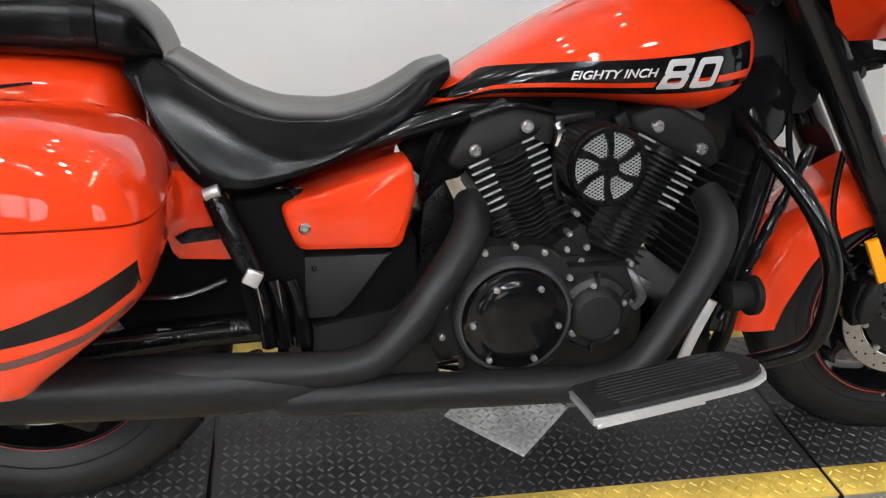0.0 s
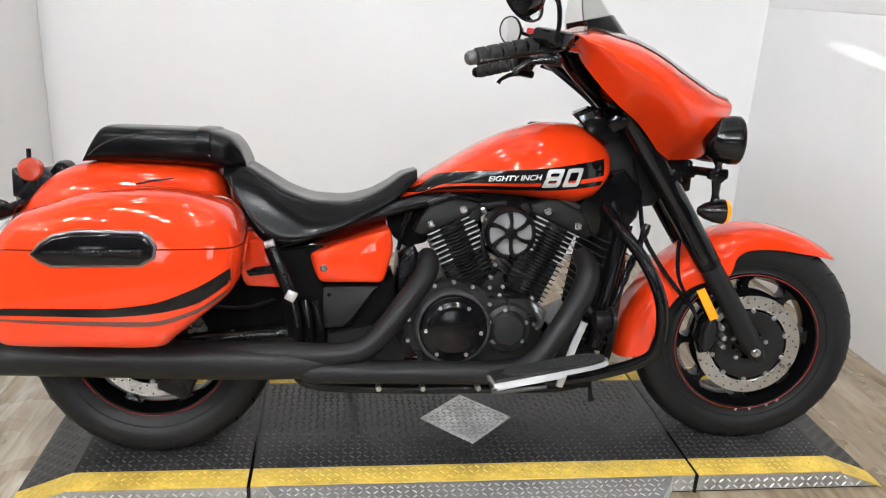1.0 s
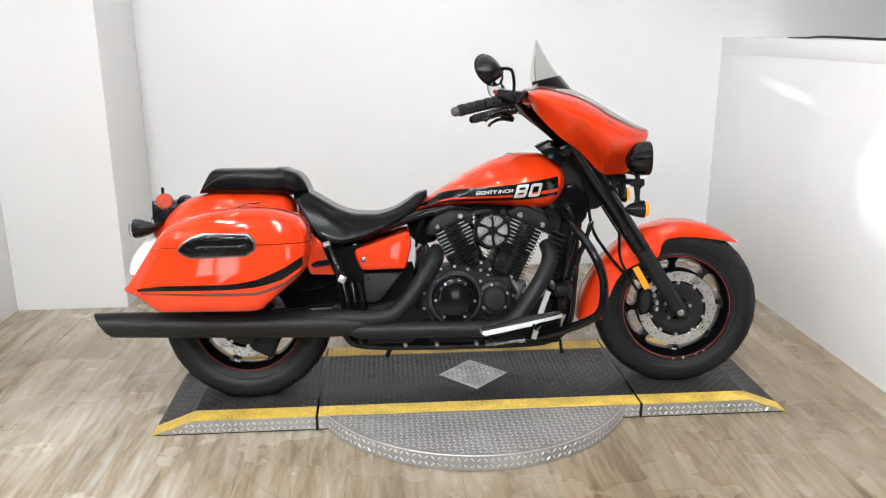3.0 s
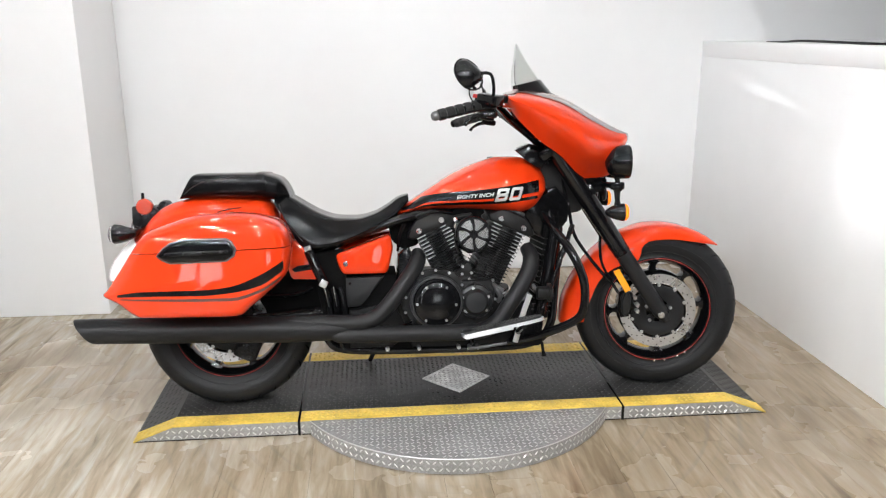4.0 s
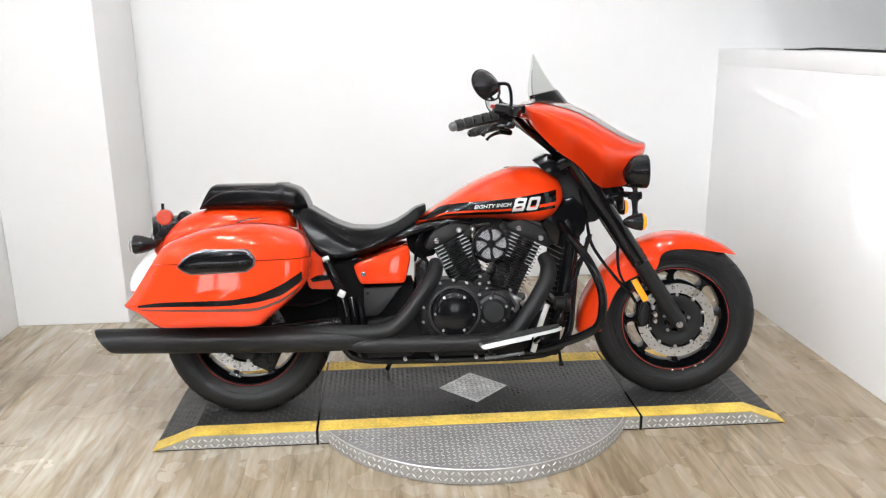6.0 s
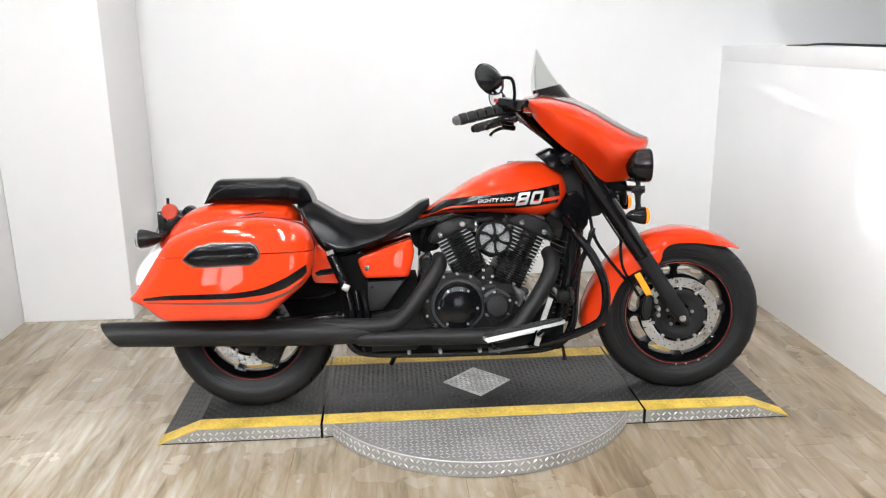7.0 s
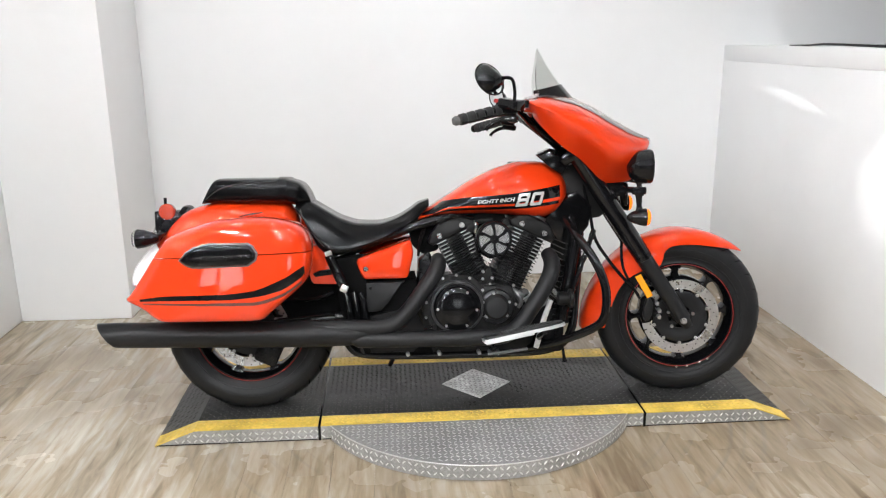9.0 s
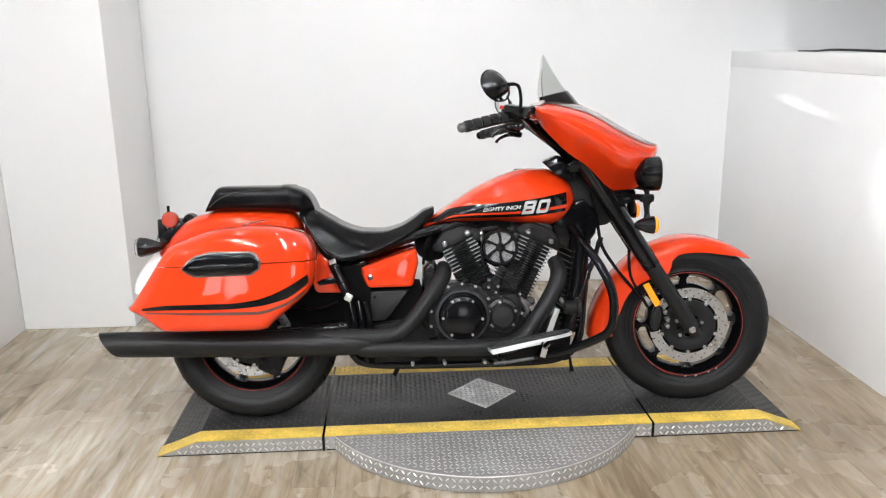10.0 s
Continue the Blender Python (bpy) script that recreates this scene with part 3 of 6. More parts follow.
                g.faces.new([g.verts.new(v) for v in (p - s2, p + s2, q + s2, q - s2)])
    tagged(part("tread_groove_pattern", g, HOLE, tyre), kind="stuff")
    part("rim_line", lathe([(-0.0652, 0.2100), (-0.0660, 0.2088), (-0.0652, 0.2076), (-0.0625, 0.2088)], 96, (cx, 0, AXZ), closed=True), STRIPE, hub, "thin dark red line round the rim")
    # brake disc on the near side
    if disc_r:
        y = -0.076
        d = part("brake_disc", lathe([(y - 0.0025, disc_r), (y + 0.0025, disc_r), (y + 0.0025, disc_r - 0.035), (y - 0.0025, disc_r - 0.035)], 80, (cx, 0, AXZ), closed=True), STEEL, hub, "drilled steel brake disc")
        h = bmesh.new()
        for k in range(48):
            a = 2 * math.pi * k / 48
            q = disc_r - (0.008, 0.019, 0.030)[k % 3]
            lathe([(y - 0.0030, 0.0001), (y - 0.0031, 0.0027), (y - 0.0024, 0.0027)], 6, (cx + q * math.cos(a), 0, AXZ + q * math.sin(a)), bm=h)
        tagged(part("vent_pattern", h, HOLE, d), kind="stuff")
        part("disc_edge", lathe([(y - 0.0024, disc_r - 0.0352), (y - 0.0036, disc_r - 0.0362), (y - 0.0024, disc_r - 0.0385), (y + 0.0024, disc_r - 0.0385), (y + 0.0024, disc_r - 0.0352)], 80, (cx, 0, AXZ), closed=True), CHROME, d, "bright chamfered inner edge")
        c = lathe([(y + 0.004, 0.046), (y - 0.001, 0.046), (y - 0.003, 0.052), (y - 0.003, 0.066), (y - 0.006, 0.072), (y - 0.006, disc_r - 0.050), (y - 0.004, disc_r - 0.046), (y + 0.004, disc_r - 0.046)], 60, (cx, 0, AXZ), closed=True)
        for k in range(10):
            a = 2 * math.pi * (k + 0.5) / 10
            join(c, turned(box((0.014, 0.007, 0.022), (disc_r - 0.043, 0, 0), 0.002), pose(cx, y, AXZ) @ Matrix.Rotation(-a, 4, "Y")))
        for k in range(5):
            a = 2 * math.pi * (k + 0.2) / 5
            join(c, turned(box((0.055, 0.012, 0.03), (0.058, 0.006, 0), 0.004), pose(cx, y, AXZ) @ Matrix.Rotation(-a, 4, "Y")))
        part("disc_carrier", c, MATT, hub, "dark grey disc carrier")
        bolt_row("disc_bolt", [(cx + q * math.cos(2 * math.pi * (k + o) / n), AXZ + q * math.sin(2 * math.pi * (k + o) / n)) for n, o, q in ((10, 0.5, disc_r - 0.043), (5, 0.2, 0.050)) for k in range(n)], 0.0065, y - 0.002, y - 0.011, STEEL, hub)
    return hub


fw = wheel("front_wheel", AX_F[0], 0.135, True, 0.149)
rw = wheel("rear_wheel", AX_R[0], 0.172, False, 0.149)
part("axle_nut", bolts([(AX_F[0], AXZ)], 0.0125, -0.10, -0.147, 24), STEEL, fw, "steel axle end")
bolt_row("balance_weight", ([(AX_F[0] + 0.213 * math.cos(radians(a)), AXZ + 0.213 * math.sin(radians(a))) for a in (-91, -80, -66, -57)]), 0.0045, -0.063, -0.068, CHROME, fw)
part("rear_axle_nut", bolts([(0, AXZ)], 0.018, -0.10, -0.16, 12), STEEL, rw)
part("brake_caliper", box((0.09, 0.06, 0.10), (0.075, -0.10, 0.235), 0.015, (0, 25, 0)), BLACK, rw, "black brake caliper")

# fork
fd = Vector((1.694 - 1.292, 0, 0.320 - 0.934)).normalized()
for y in (-0.112, 0.112):
    a = Vector((1.697, y, 0.318))
    low = tube([a + fd * 0.035, a, a - fd * 0.03, a - fd * 0.31, a - fd * 0.325], [0.016, 0.026, 0.030, 0.031, 0.026], 24, 3)
    leg = part("fork_slider", low, MATT, bike, "matt black fork slider", True)
    part("fork_cover", tube([a - fd * 0.31, a - fd * 0.33, a - fd * 0.80], [0.030, 0.0345, 0.0345], 24, 2), GLOSS, leg, "gloss black upper fork cover")
    part("slider_collar", tube([a - fd * 0.295, a - fd * 0.325], 0.0335, 24, 1), BLACK, leg)
part("lower_yoke", box((0.075, 0.262, 0.05), (1.392, 0, 0.80), 0.014, (0, -33, 0)), GLOSS, bike, "gloss black lower fork yoke", True)
part("upper_yoke", box((0.10, 0.29, 0.045), (1.255, 0, 0.965), 0.014, (0, -33, 0)), GLOSS, bike, "gloss black upper fork yoke", True)
part("steering_head", tube([(1.16, 0, 0.93), (1.27, 0, 0.74)], 0.048, 20, 2), BLACK, bike, "black steering head")
part("neck_cover", plate(rounded([(1.205, 0.905), (1.290, 0.930), (1.395, 0.785), (1.375, 0.715), (1.30, 0.705), (1.245, 0.78)], 0.015), -0.062, 0.062, 0.008), ENGINE, bike, "black steering neck cover")
part("headlight_shroud", plate([(1.235, 0.99), (1.295, 1.0), (1.44, 0.88), (1.46, 0.83), (1.42, 0.80), (1.38, 0.79)], -0.09, 0.09, 0.01), BLACK, bike, "black headlight mounting bracket", True)
cal = plate([(1.532, 0.392), (1.552, 0.412), (1.583, 0.398), (1.590, 0.350), (1.570, 0.306), (1.540, 0.300), (1.528, 0.340)], -0.118, -0.055, 0.010, 1)
cl = part("brake_caliper", cal, BLACK, bike, "dark grey brake caliper", True)
part("caliper_body", plate([(1.545, 0.405), (1.562, 0.408), (1.572, 0.38), (1.566, 0.33), (1.548, 0.315), (1.535, 0.34)], -0.138, -0.112, 0.008, 2), PANELGREY, cl, "grey caliper body")
bolt_row("caliper_bolt", [(1.590, 0.385), (1.600, 0.355), (1.600, 0.330)], 0.008, -0.10, -0.132, STEEL, cl)
am = part("side_reflector", plate([(1.498, 0.497), (1.520, 0.507), (1.569, 0.424), (1.546, 0.412)], -0.150, -0.138, 0.003), AMBER, bike, "amber side reflector on the fork", True)
part("reflector_bracket", box((0.02, 0.05, 0.05), (1.540, -0.114, 0.462), 0.004, (0, 33, 0)), BLACK, am)
part("brake_hose", tube([(1.46, -0.07, 0.70), (1.455, -0.075, 0.60), (1.462, -0.085, 0.52), (1.492, -0.09, 0.46), (1.527, -0.10, 0.40)], 0.006, 8), BLACK, bike, "black brake hose", True)
part("control_cable", tube([(1.30, -0.05, 0.86), (1.33, -0.07, 0.74), (1.350, -0.085, 0.64), (1.395, -0.09, 0.565), (1.45, -0.10, 0.495), (1.51, -0.10, 0.43)], 0.0065, 8), BLACK, bike, "black control cable", True)

# front fender
FEN = [(46, 0.350, 0.346, 0.012), (50, 0.349, 0.336, 0.035), (58, 0.348, 0.318, 0.062), (70, 0.346, 0.300, 0.079), (85, 0.345, 0.291, 0.086), (98, 0.345, 0.287, 0.088), (105, 0.345, 0.272, 0.089), (109, 0.345, 0.240, 0.089), (114, 0.345, 0.224, 0.089), (124, 0.346, 0.234, 0.089), (135, 0.348, 0.250, 0.089), (150, 0.354, 0.266, 0.089), (167, 0.369, 0.272, 0.090), (180, 0.383, 0.287, 0.092), (188, 0.392, 0.298, 0.093)]
f_out, f_in, f_w = spl([(a, b) for a, b, _, _ in FEN]), spl([(a, c) for a, _, c, _ in FEN]), spl([(a, d) for a, _, _, d in FEN])
rings = []
for a in np.linspace(46, 188, 72):
    ra = radians(a)
    ring = []
    for i in range(25):
        b = math.pi * i / 24
        c, s = math.cos(b), math.sin(b)
        y = -f_w(a) * math.copysign(abs(c) ** 0.62, c)
        q = f_in(a) + (f_out(a) - f_in(a)) * abs(s) ** 0.55
        ring.append(Vector((AX_F[0] + math.cos(ra) * q, y, AXZ + math.sin(ra) * q)))
    rings.append(ring)
bm = loft(rings, closed=False)
bmesh.ops.recalc_face_normals(bm, faces=bm.faces)
bmesh.ops.solidify(bm, geom=bm.faces[:], thickness=0.004)
part("front_fender", bm, RED, bike, "glossy orange-red front fender", True, 50)

# fairing: a shell that widens from the nose to the trailing wings
F_TOP = spl([(1.085, 1.178), (1.135, 1.197), (1.234, 1.183), (1.322, 1.151), (1.433, 1.085), (1.522, 1.036), (1.562, 1.018)])
F_LOW = spl([(1.085, 1.150), (1.099, 1.118), (1.139, 1.070), (1.210, 1.003), (1.271, 0.960), (1.330, 0.902), (1.376, 0.857), (1.440, 0.858), (1.476, 0.863), (1.506, 0.890), (1.532, 0.942), (1.562, 0.990)])
F_W = spl([(1.085, 0.350), (1.139, 0.352), (1.210, 0.345), (1.271, 0.333), (1.322, 0.318), (1.363, 0.300), (1.443, 0.245), (1.500, 0.185), (1.540, 0.115), (1.562, 0.03)])


F_SIDE = spl([(0, 0.76), (0.18, 0.85), (0.36, 0.93), (0.50, 0.98), (0.60, 1.0), (0.70, 0.965), (0.80, 0.84), (0.90, 0.60)])
F_TUCK = spl([(0, 0.42), (0.12, 0.56), (0.25, 0.74), (0.38, 0.90), (0.50, 0.985), (0.60, 1.0), (0.70, 0.965), (0.80, 0.84), (0.90, 0.60)])


def fairing_ring(x, b0=0.0, b1=math.pi, n=41, lift=0.0):
    out = []
    for i in range(n):
        b = b0 + (b1 - b0) * i / (n - 1)
        h = abs(math.sin(b)) ** 0.85
        tuck = min(max((x - 1.22) / 0.14, 0), 1)
        side = F_SIDE(h) * (1 - tuck) + F_TUCK(h) * tuck if h < 0.9 else 0.60 * math.sqrt(max(0, 1 - h) / 0.1)
        y = -(F_W(x) * side + lift) * (1 if b < math.pi / 2 else -1)
        z = F_LOW(x) + (F_TOP(x) + lift - F_LOW(x)) * h
        out.append(Vector((x, y, z)))
    return out


xs = [1.562 - 0.477 * (1 - math.cos(math.pi / 2 * i / 40)) for i in range(41)]
bm = loft([fairing_ring(x) for x in xs], closed=False)
nose = fairing_ring(1.562)
bm.faces.new([bm.verts.new(p) for p in nose])
bmesh.ops.remove_doubles(bm, verts=bm.verts[:], dist=1e-5)
bmesh.ops.recalc_face_normals(bm, faces=bm.faces)
bmesh.ops.solidify(bm, geom=bm.faces[:], thickness=0.004)
fairing = part("fairing", bm, RED, bike, "glossy orange-red handlebar fairing", True, 40)
for s0, s1 in ((0.325, 0.395), (0.605, 0.675)):
    part("fairing_stripe", loft([fairing_ring(x, math.pi * s0, math.pi * s1, 7, 0.0025) for x in xs[3:]], closed=False), GHOST, fairing, "dark graphite stripe")
bm = bmesh.new()
inner = [fairing_ring(x, 0, math.pi, 41, -0.012) for x in (1.40, 1.30, 1.20, 1.115)]
loft(inner, closed=False, bm=bm)
bm.faces.new([bm.verts.new(p + Vector((0.05, 0, 0))) for p in inner[-1]])
part("inner_fairing", bm, BLACK, fairing, "black inner fairing and dash")
part("dash_visor", box((0.11, 0.34, 0.028), (1.075, 0, 1.158), 0.01, (0, 6, 0)), BLACK, fairing, "black dash top")

# screen
bm = bmesh.new()
rows_v = []
for j in range(15):
    v = j / 14
    row = []
    for i in range(21):
        u = -1 + i / 10
        x = 1.258 - 0.128 * v - 0.010 * math.sin(v * math.pi) - (0.125 - 0.115 * v) * abs(u) ** 2.0
        y = 0.190 * u * (1 - 0.50 * v**1.6)
        z = F_TOP(1.25) + 0.187 * v * (1 - 0.35 * abs(u) ** 2.4) - 0.03 * u * u * (1 - v)
        row.append(bm.verts.new((x, y, z)))
    rows_v.append(row)
for a, b in zip(rows_v, rows_v[1:]):
    for i in range(20):
        bm.faces.new((a[i], a[i + 1], b[i + 1], b[i]))
bmesh.ops.recalc_face_normals(bm, faces=bm.faces)
bmesh.ops.solidify(bm, geom=bm.faces[:], thickness=0.004)
screen = part("windscreen", bm, SMOKE, bike, "low clear tinted windscreen", True)
screen.visible_shadow = False
bm = bmesh.new()
trim = []
for j in range(6):
    v = max(0, j - 1) / 4 * 0.27
    out, drop = (0.050, 0.022) if j == 0 else (0.006, 0)
    trim.append([Vector((1.258 + out * (1 - 0.5 * u * u) - 0.128 * v - 0.010 * math.sin(v * math.pi) - (0.125 - 0.115 * v) * abs(u) ** 2, 0.196 * u * (1 - 0.50 * v**1.6), F_TOP(1.25) - drop + 0.187 * v - 0.03 * u * u * (1 - v))) for u in np.linspace(-1, 1, 21)])
loft(trim, closed=False, bm=bm)
bmesh.ops.recalc_face_normals(bm, faces=bm.faces)
bmesh.ops.solidify(bm, geom=bm.faces[:], thickness=0.003)
part("screen_trim", bm, GLOSS, screen, "black trim along the screen base")

rim_path = [(1.258 - 0.128 * v - 0.010 * math.sin(v * math.pi) - (0.125 - 0.115 * v), -0.190 * (1 - 0.50 * v**1.6), F_TOP(1.25) + 0.187 * v * 0.65 - 0.03 * (1 - v)) for v in (0.30, 0.5, 0.75, 1.0)]
part("screen_edge", tube(rim_path, 0.0014, 6, 3), GREY, screen, "dark polished screen edge")
part("fairing_bracket", plate([(1.118, 0.966), (1.172, 0.990), (1.205, 0.982), (1.240, 0.925), (1.215, 0.890), (1.165, 0.925)], -0.125, -0.085, 0.006), GLOSS, bike, "black fairing mounting bracket", True)
part("dash_lip", plate([(1.126, 0.970), (1.168, 0.988), (1.174, 0.982), (1.132, 0.962)], -0.128, -0.05, 0.003), GLOSS, bike, "black lip below the dash", True)
bolt_row("bracket_bolt", [(1.165, 0.965), (1.200, 0.930), (1.222, 0.905)], 0.008, -0.12, -0.137, GLOSS, bike)

# headlight
bm = lathe([(1.450, 0.02), (1.460, 0.045), (1.485, 0.058), (1.515, 0.064), (1.540, 0.066), (1.556, 0.065), (1.560, 0.060), (1.554, 0.058)], 40, (0, 0, 0.905), "X")
head = part("headlight", bm, GLOSS, bike, "round gloss black headlight bucket", True)
part("headlight_lens", lathe([(1.5545, 0.0581), (1.561, 0.045), (1.565, 0.02), (1.566, 0.001)], 36, (0, 0, 0.905), "X"), LENS, head, "clear headlight glass")
part("reflector_bowl", lathe([(1.553, 0.056), (1.53, 0.045), (1.51, 0.02), (1.505, 0.001)], 36, (0, 0, 0.905), "X"), ALU, head)
bm = box((0.03, 0.05, 0.09), (1.47, 0, 0.80), 0.008)
tube([(1.492, -0.185, 0.836), (1.470, -0.13, 0.832), (1.455, -0.06, 0.826), (1.455, 0.06, 0.826), (1.470, 0.13, 0.832), (1.492, 0.185, 0.836)], 0.012, 12, 4, bm)
for y in (-0.10, 0.10):
    box((0.085, 0.016, 0.024), (1.425, y, 0.812), 0.005, (0, -14, 0), bm=bm)
part("light_bracket", bm, GLOSS, bike, "black light bar bracket", True)
for y in (-0.200, 0.200):
    # bullet-shaped passing lamp on its post
    c = (0, y, 0.925)
    bm = lathe([(1.447, 0.003), (1.449, 0.018), (1.456, 0.036), (1.468, 0.049), (1.486, 0.057), (1.508, 0.0605), (1.512, 0.0625), (1.532, 0.0625), (1.537, 0.059), (1.530, 0.056)], 40, c, "X")
    lamp = part("passing_lamp", bm, GLOSS, bike, "gloss black bullet passing lamp", True)
    part("lamp_glass", lathe([(1.5305, 0.0562), (1.537, 0.042), (1.541, 0.02), (1.542, 0.001)], 36, c, "X"), LENS, lamp, "clear lamp glass")
    part("lamp_bowl", lathe([(1.525, 0.054), (1.50, 0.043), (1.48, 0.02), (1.476, 0.001)], 36, c, "X"), ALU, lamp)
    part("lamp_post", tube([(1.492, y, 0.874), (1.494, y, 0.858), (1.496, y, 0.838)], [0.018, 0.009, 0.011], 14, 3), GLOSS, lamp)
    # turn signal below it
    z = 0.737
    bm = lathe([(1.452, 0.003), (1.456, 0.011), (1.472, 0.021), (1.496, 0.0295), (1.515, 0.033), (1.522, 0.033), (1.524, 0.031)], 28, (0, y, z), "X")
    tube([(1.498, y, z + 0.022), (1.496, y, z + 0.045), (1.494, y, z + 0.082)], [0.015, 0.0095, 0.013], 14, 3, bm)
    lathe([(-0.016, 0.012), (-0.014, 0.019), (0.014, 0.019), (0.016, 0.012)], 18, (1.494, y, 0.832), "Y", bm)
    lathe([(1.468, 0.007), (1.470, 0.014), (1.518, 0.014), (1.520, 0.007)], 14, (0, y, 0.836), "X", bm)
    ts = part("front_turn_signal", bm, GLOSS, bike, "black bullet turn signal with amber lens", True)
    part("signal_lens", lathe([(1.5235, 0.0312), (1.532, 0.029), (1.538, 0.020), (1.540, 0.002)], 24, (0, y, z), "X"), AMBER_LIT, ts, "lit amber lens")

# bars, grips, levers and mirrors
bar = part("handlebar", tube([(1.235, -0.05, 0.94), (1.205, -0.07, 0.99), (1.10, -0.14, 1.085), (1.05, -0.25, 1.135), (1.01, -0.325, 1.147), (0.90, -0.385, 1.124)], 0.0135, 16), GLOSS, bike, "gloss black handlebar", True)
part("bar_left", tube([(1.235, 0.05, 0.94), (1.205, 0.07, 0.99), (1.10, 0.14, 1.075), (1.06, 0.25, 1.10), (1.03, 0.325, 1.095), (0.93, 0.395, 1.06)], 0.0135, 16), GLOSS, bar)
for a, b, s in (((0.985, -0.338, 1.142), (0.832, -0.415, 1.108), -1), ((1.0, 0.345, 1.083), (0.872, 0.42, 1.047), 1)):
    a, b = Vector(a), Vector(b)
    pts, rad = [], []
    for k in range(5):
        for o, q in ((0.0, 0.0150), (0.03, 0.0203), (0.15, 0.0203), (0.18, 0.0150)):
            pts.append(a + (b - a) * (k * 0.19 + o))
            rad.append(q)
    g = part("grip", tube(pts, rad, 18, 1), PAD, bar, "ribbed black rubber grip")
    part("bar_end", tube([b - (b - a) * 0.05, b + (b - a) * 0.02, b + (b - a) * 0.06], [0.0165, 0.0165, 0.012], 16, 1), ZINC if s < 0 else BLACK, g, "grey bar end weight" if s < 0 else "")
    c = a - (b - a) * 0.12
    sw = box((0.070, 0.052, 0.050), tuple(c), 0.012, (0, 12, 26 * s))
    box((0.088, 0.050, 0.036), tuple(c + Vector((0.018, -0.035 * -s, 0.014))), 0.008, (0, 8, 40 * s), bm=sw)
    part("switch_housing", sw, GLOSS, bar, "black switch housing and reservoir")
    perch = box((0.062, 0.030, 0.026), tuple(c + Vector((0.012, 0.030 * s, -0.034))), 0.009, (0, 10, 20 * s))
    tube([c + Vector((0.03, 0.040 * s, -0.036)), c + Vector((-0.025, 0.052 * s, -0.040)), c + Vector((-0.060, 0.060 * s, -0.058)), c + Vector((-0.070, 0.060 * s, -0.072))], [0.009, 0.008, 0.006, 0.008], 10, 3, bm=perch)
    part("lever_perch", perch, BLACK, bar, "black lever perch")
    part("lever", tube([c + Vector((0.04, 0.012 * s, 0)), c + Vector((0.035, 0.045 * s, -0.012)), c + Vector((-0.03, 0.075 * s, -0.022)), c + Vector((-0.12, 0.105 * s, -0.040)), c + Vector((-0.15, 0.11 * s, -0.045))], [0.006, 0.006, 0.005, 0.004, 0.006], 10), GLOSS, bar, "black control lever")
    if s < 0:
        part("kill_switch", box((0.028, 0.014, 0.014), (0.975, -0.335, 1.172), 0.004, (0, 10, 0)), KILL, bar, "red kill switch")
    part("clutch_cable" if s > 0 else "throttle_cable", tube([c + Vector((0.06, 0, -0.01)), c + Vector((0.12, -0.08 * s, -0.03)), (1.19, 0.09 * s, 1.02), (1.25, 0.06 * s, 0.93)], 0.005, 8), CHROME if s < 0 else BLACK, bar)


def mirror(centre, normal, stem, rx, rz):
    n = Vector(normal).normalized()
    m = Matrix.Translation(centre) @ n.to_track_quat("Z", "Y").to_matrix().to_4x4() @ Matrix.Diagonal((rx / 0.05, rz / 0.05, 1, 1))
    bm = lathe([(-0.040, 0.006), (-0.037, 0.020), (-0.026, 0.036), (-0.010, 0.047), (0.0, 0.050), (0.003, 0.049), (0.003, 0.046)], 32, axis="Z")
    turned(bm, m)
    for v in bm.verts:
        v.co.z = centre[2] + (v.co.z - centre[2]) * (1 - 0.45 * min(1, max(0, (v.co.x - centre[0] + 0.01) / 0.05)))
    tube(stem, 0.006, 10, 5, bm=bm)
    shell = part("mirror", bm, GLOSS, bar, "gloss black teardrop mirror")
    part("mirror_rim", turned(lathe([(0.0005, 0.0475), (0.0055, 0.0485), (0.0055, 0.0515), (-0.001, 0.0530)], 32, axis="Z", closed=True), m), BLACK, shell, "thin black mirror rim")
    part("mirror_glass", turned(lathe([(0.0036, 0.0465), (0.0042, 0.001)], 32, axis="Z"), m), MIRROR, shell, "reflecting mirror glass")


mirror((0.948, -0.362, 1.246), (-0.62, 0.62, -0.45), [(1.030, -0.345, 1.150), (1.034, -0.35, 1.20), (1.024, -0.355, 1.245), (0.990, -0.365, 1.250)], 0.060, 0.058)
mirror((0.975, 0.372, 1.184), (-0.75, -0.62, -0.05), [(1.045, 0.34, 1.090), (1.050, 0.35, 1.14), (1.045, 0.36, 1.165), (1.01, 0.38, 1.178)], 0.047, 0.043)

# tank
T_TOP = spl([(0.655, 0.735), (0.697, 0.765), (0.787, 0.822), (0.877, 0.876), (0.967, 0.914), (1.058, 0.936), (1.125, 0.935), (1.182, 0.913), (1.222, 0.875), (1.242, 0.82)])
T_LOW = spl([(0.655, 0.715), (0.689, 0.725), (0.774, 0.733), (0.881, 0.733), (0.988, 0.727), (1.118, 0.711), (1.172, 0.725), (1.215, 0.768), (1.242, 0.81)])
T_W = spl([(0.655, 0.06), (0.70, 0.095), (0.787, 0.132), (0.877, 0.157), (0.967, 0.172), (1.058, 0.176), (1.125, 0.168), (1.182, 0.142), (1.222, 0.095), (1.242, 0.02)])
xs = [0.655 + 0.587 * i / 60 for i in range(61)]
bm = body(xs, T_W, T_TOP, T_LOW, n=48, mid=0.36, e=2.25)
bm_tree = tree_of(bm)
tank = part("fuel_tank", bm, RED, bike, "glossy orange-red fuel tank with black stripes", sharp=60)
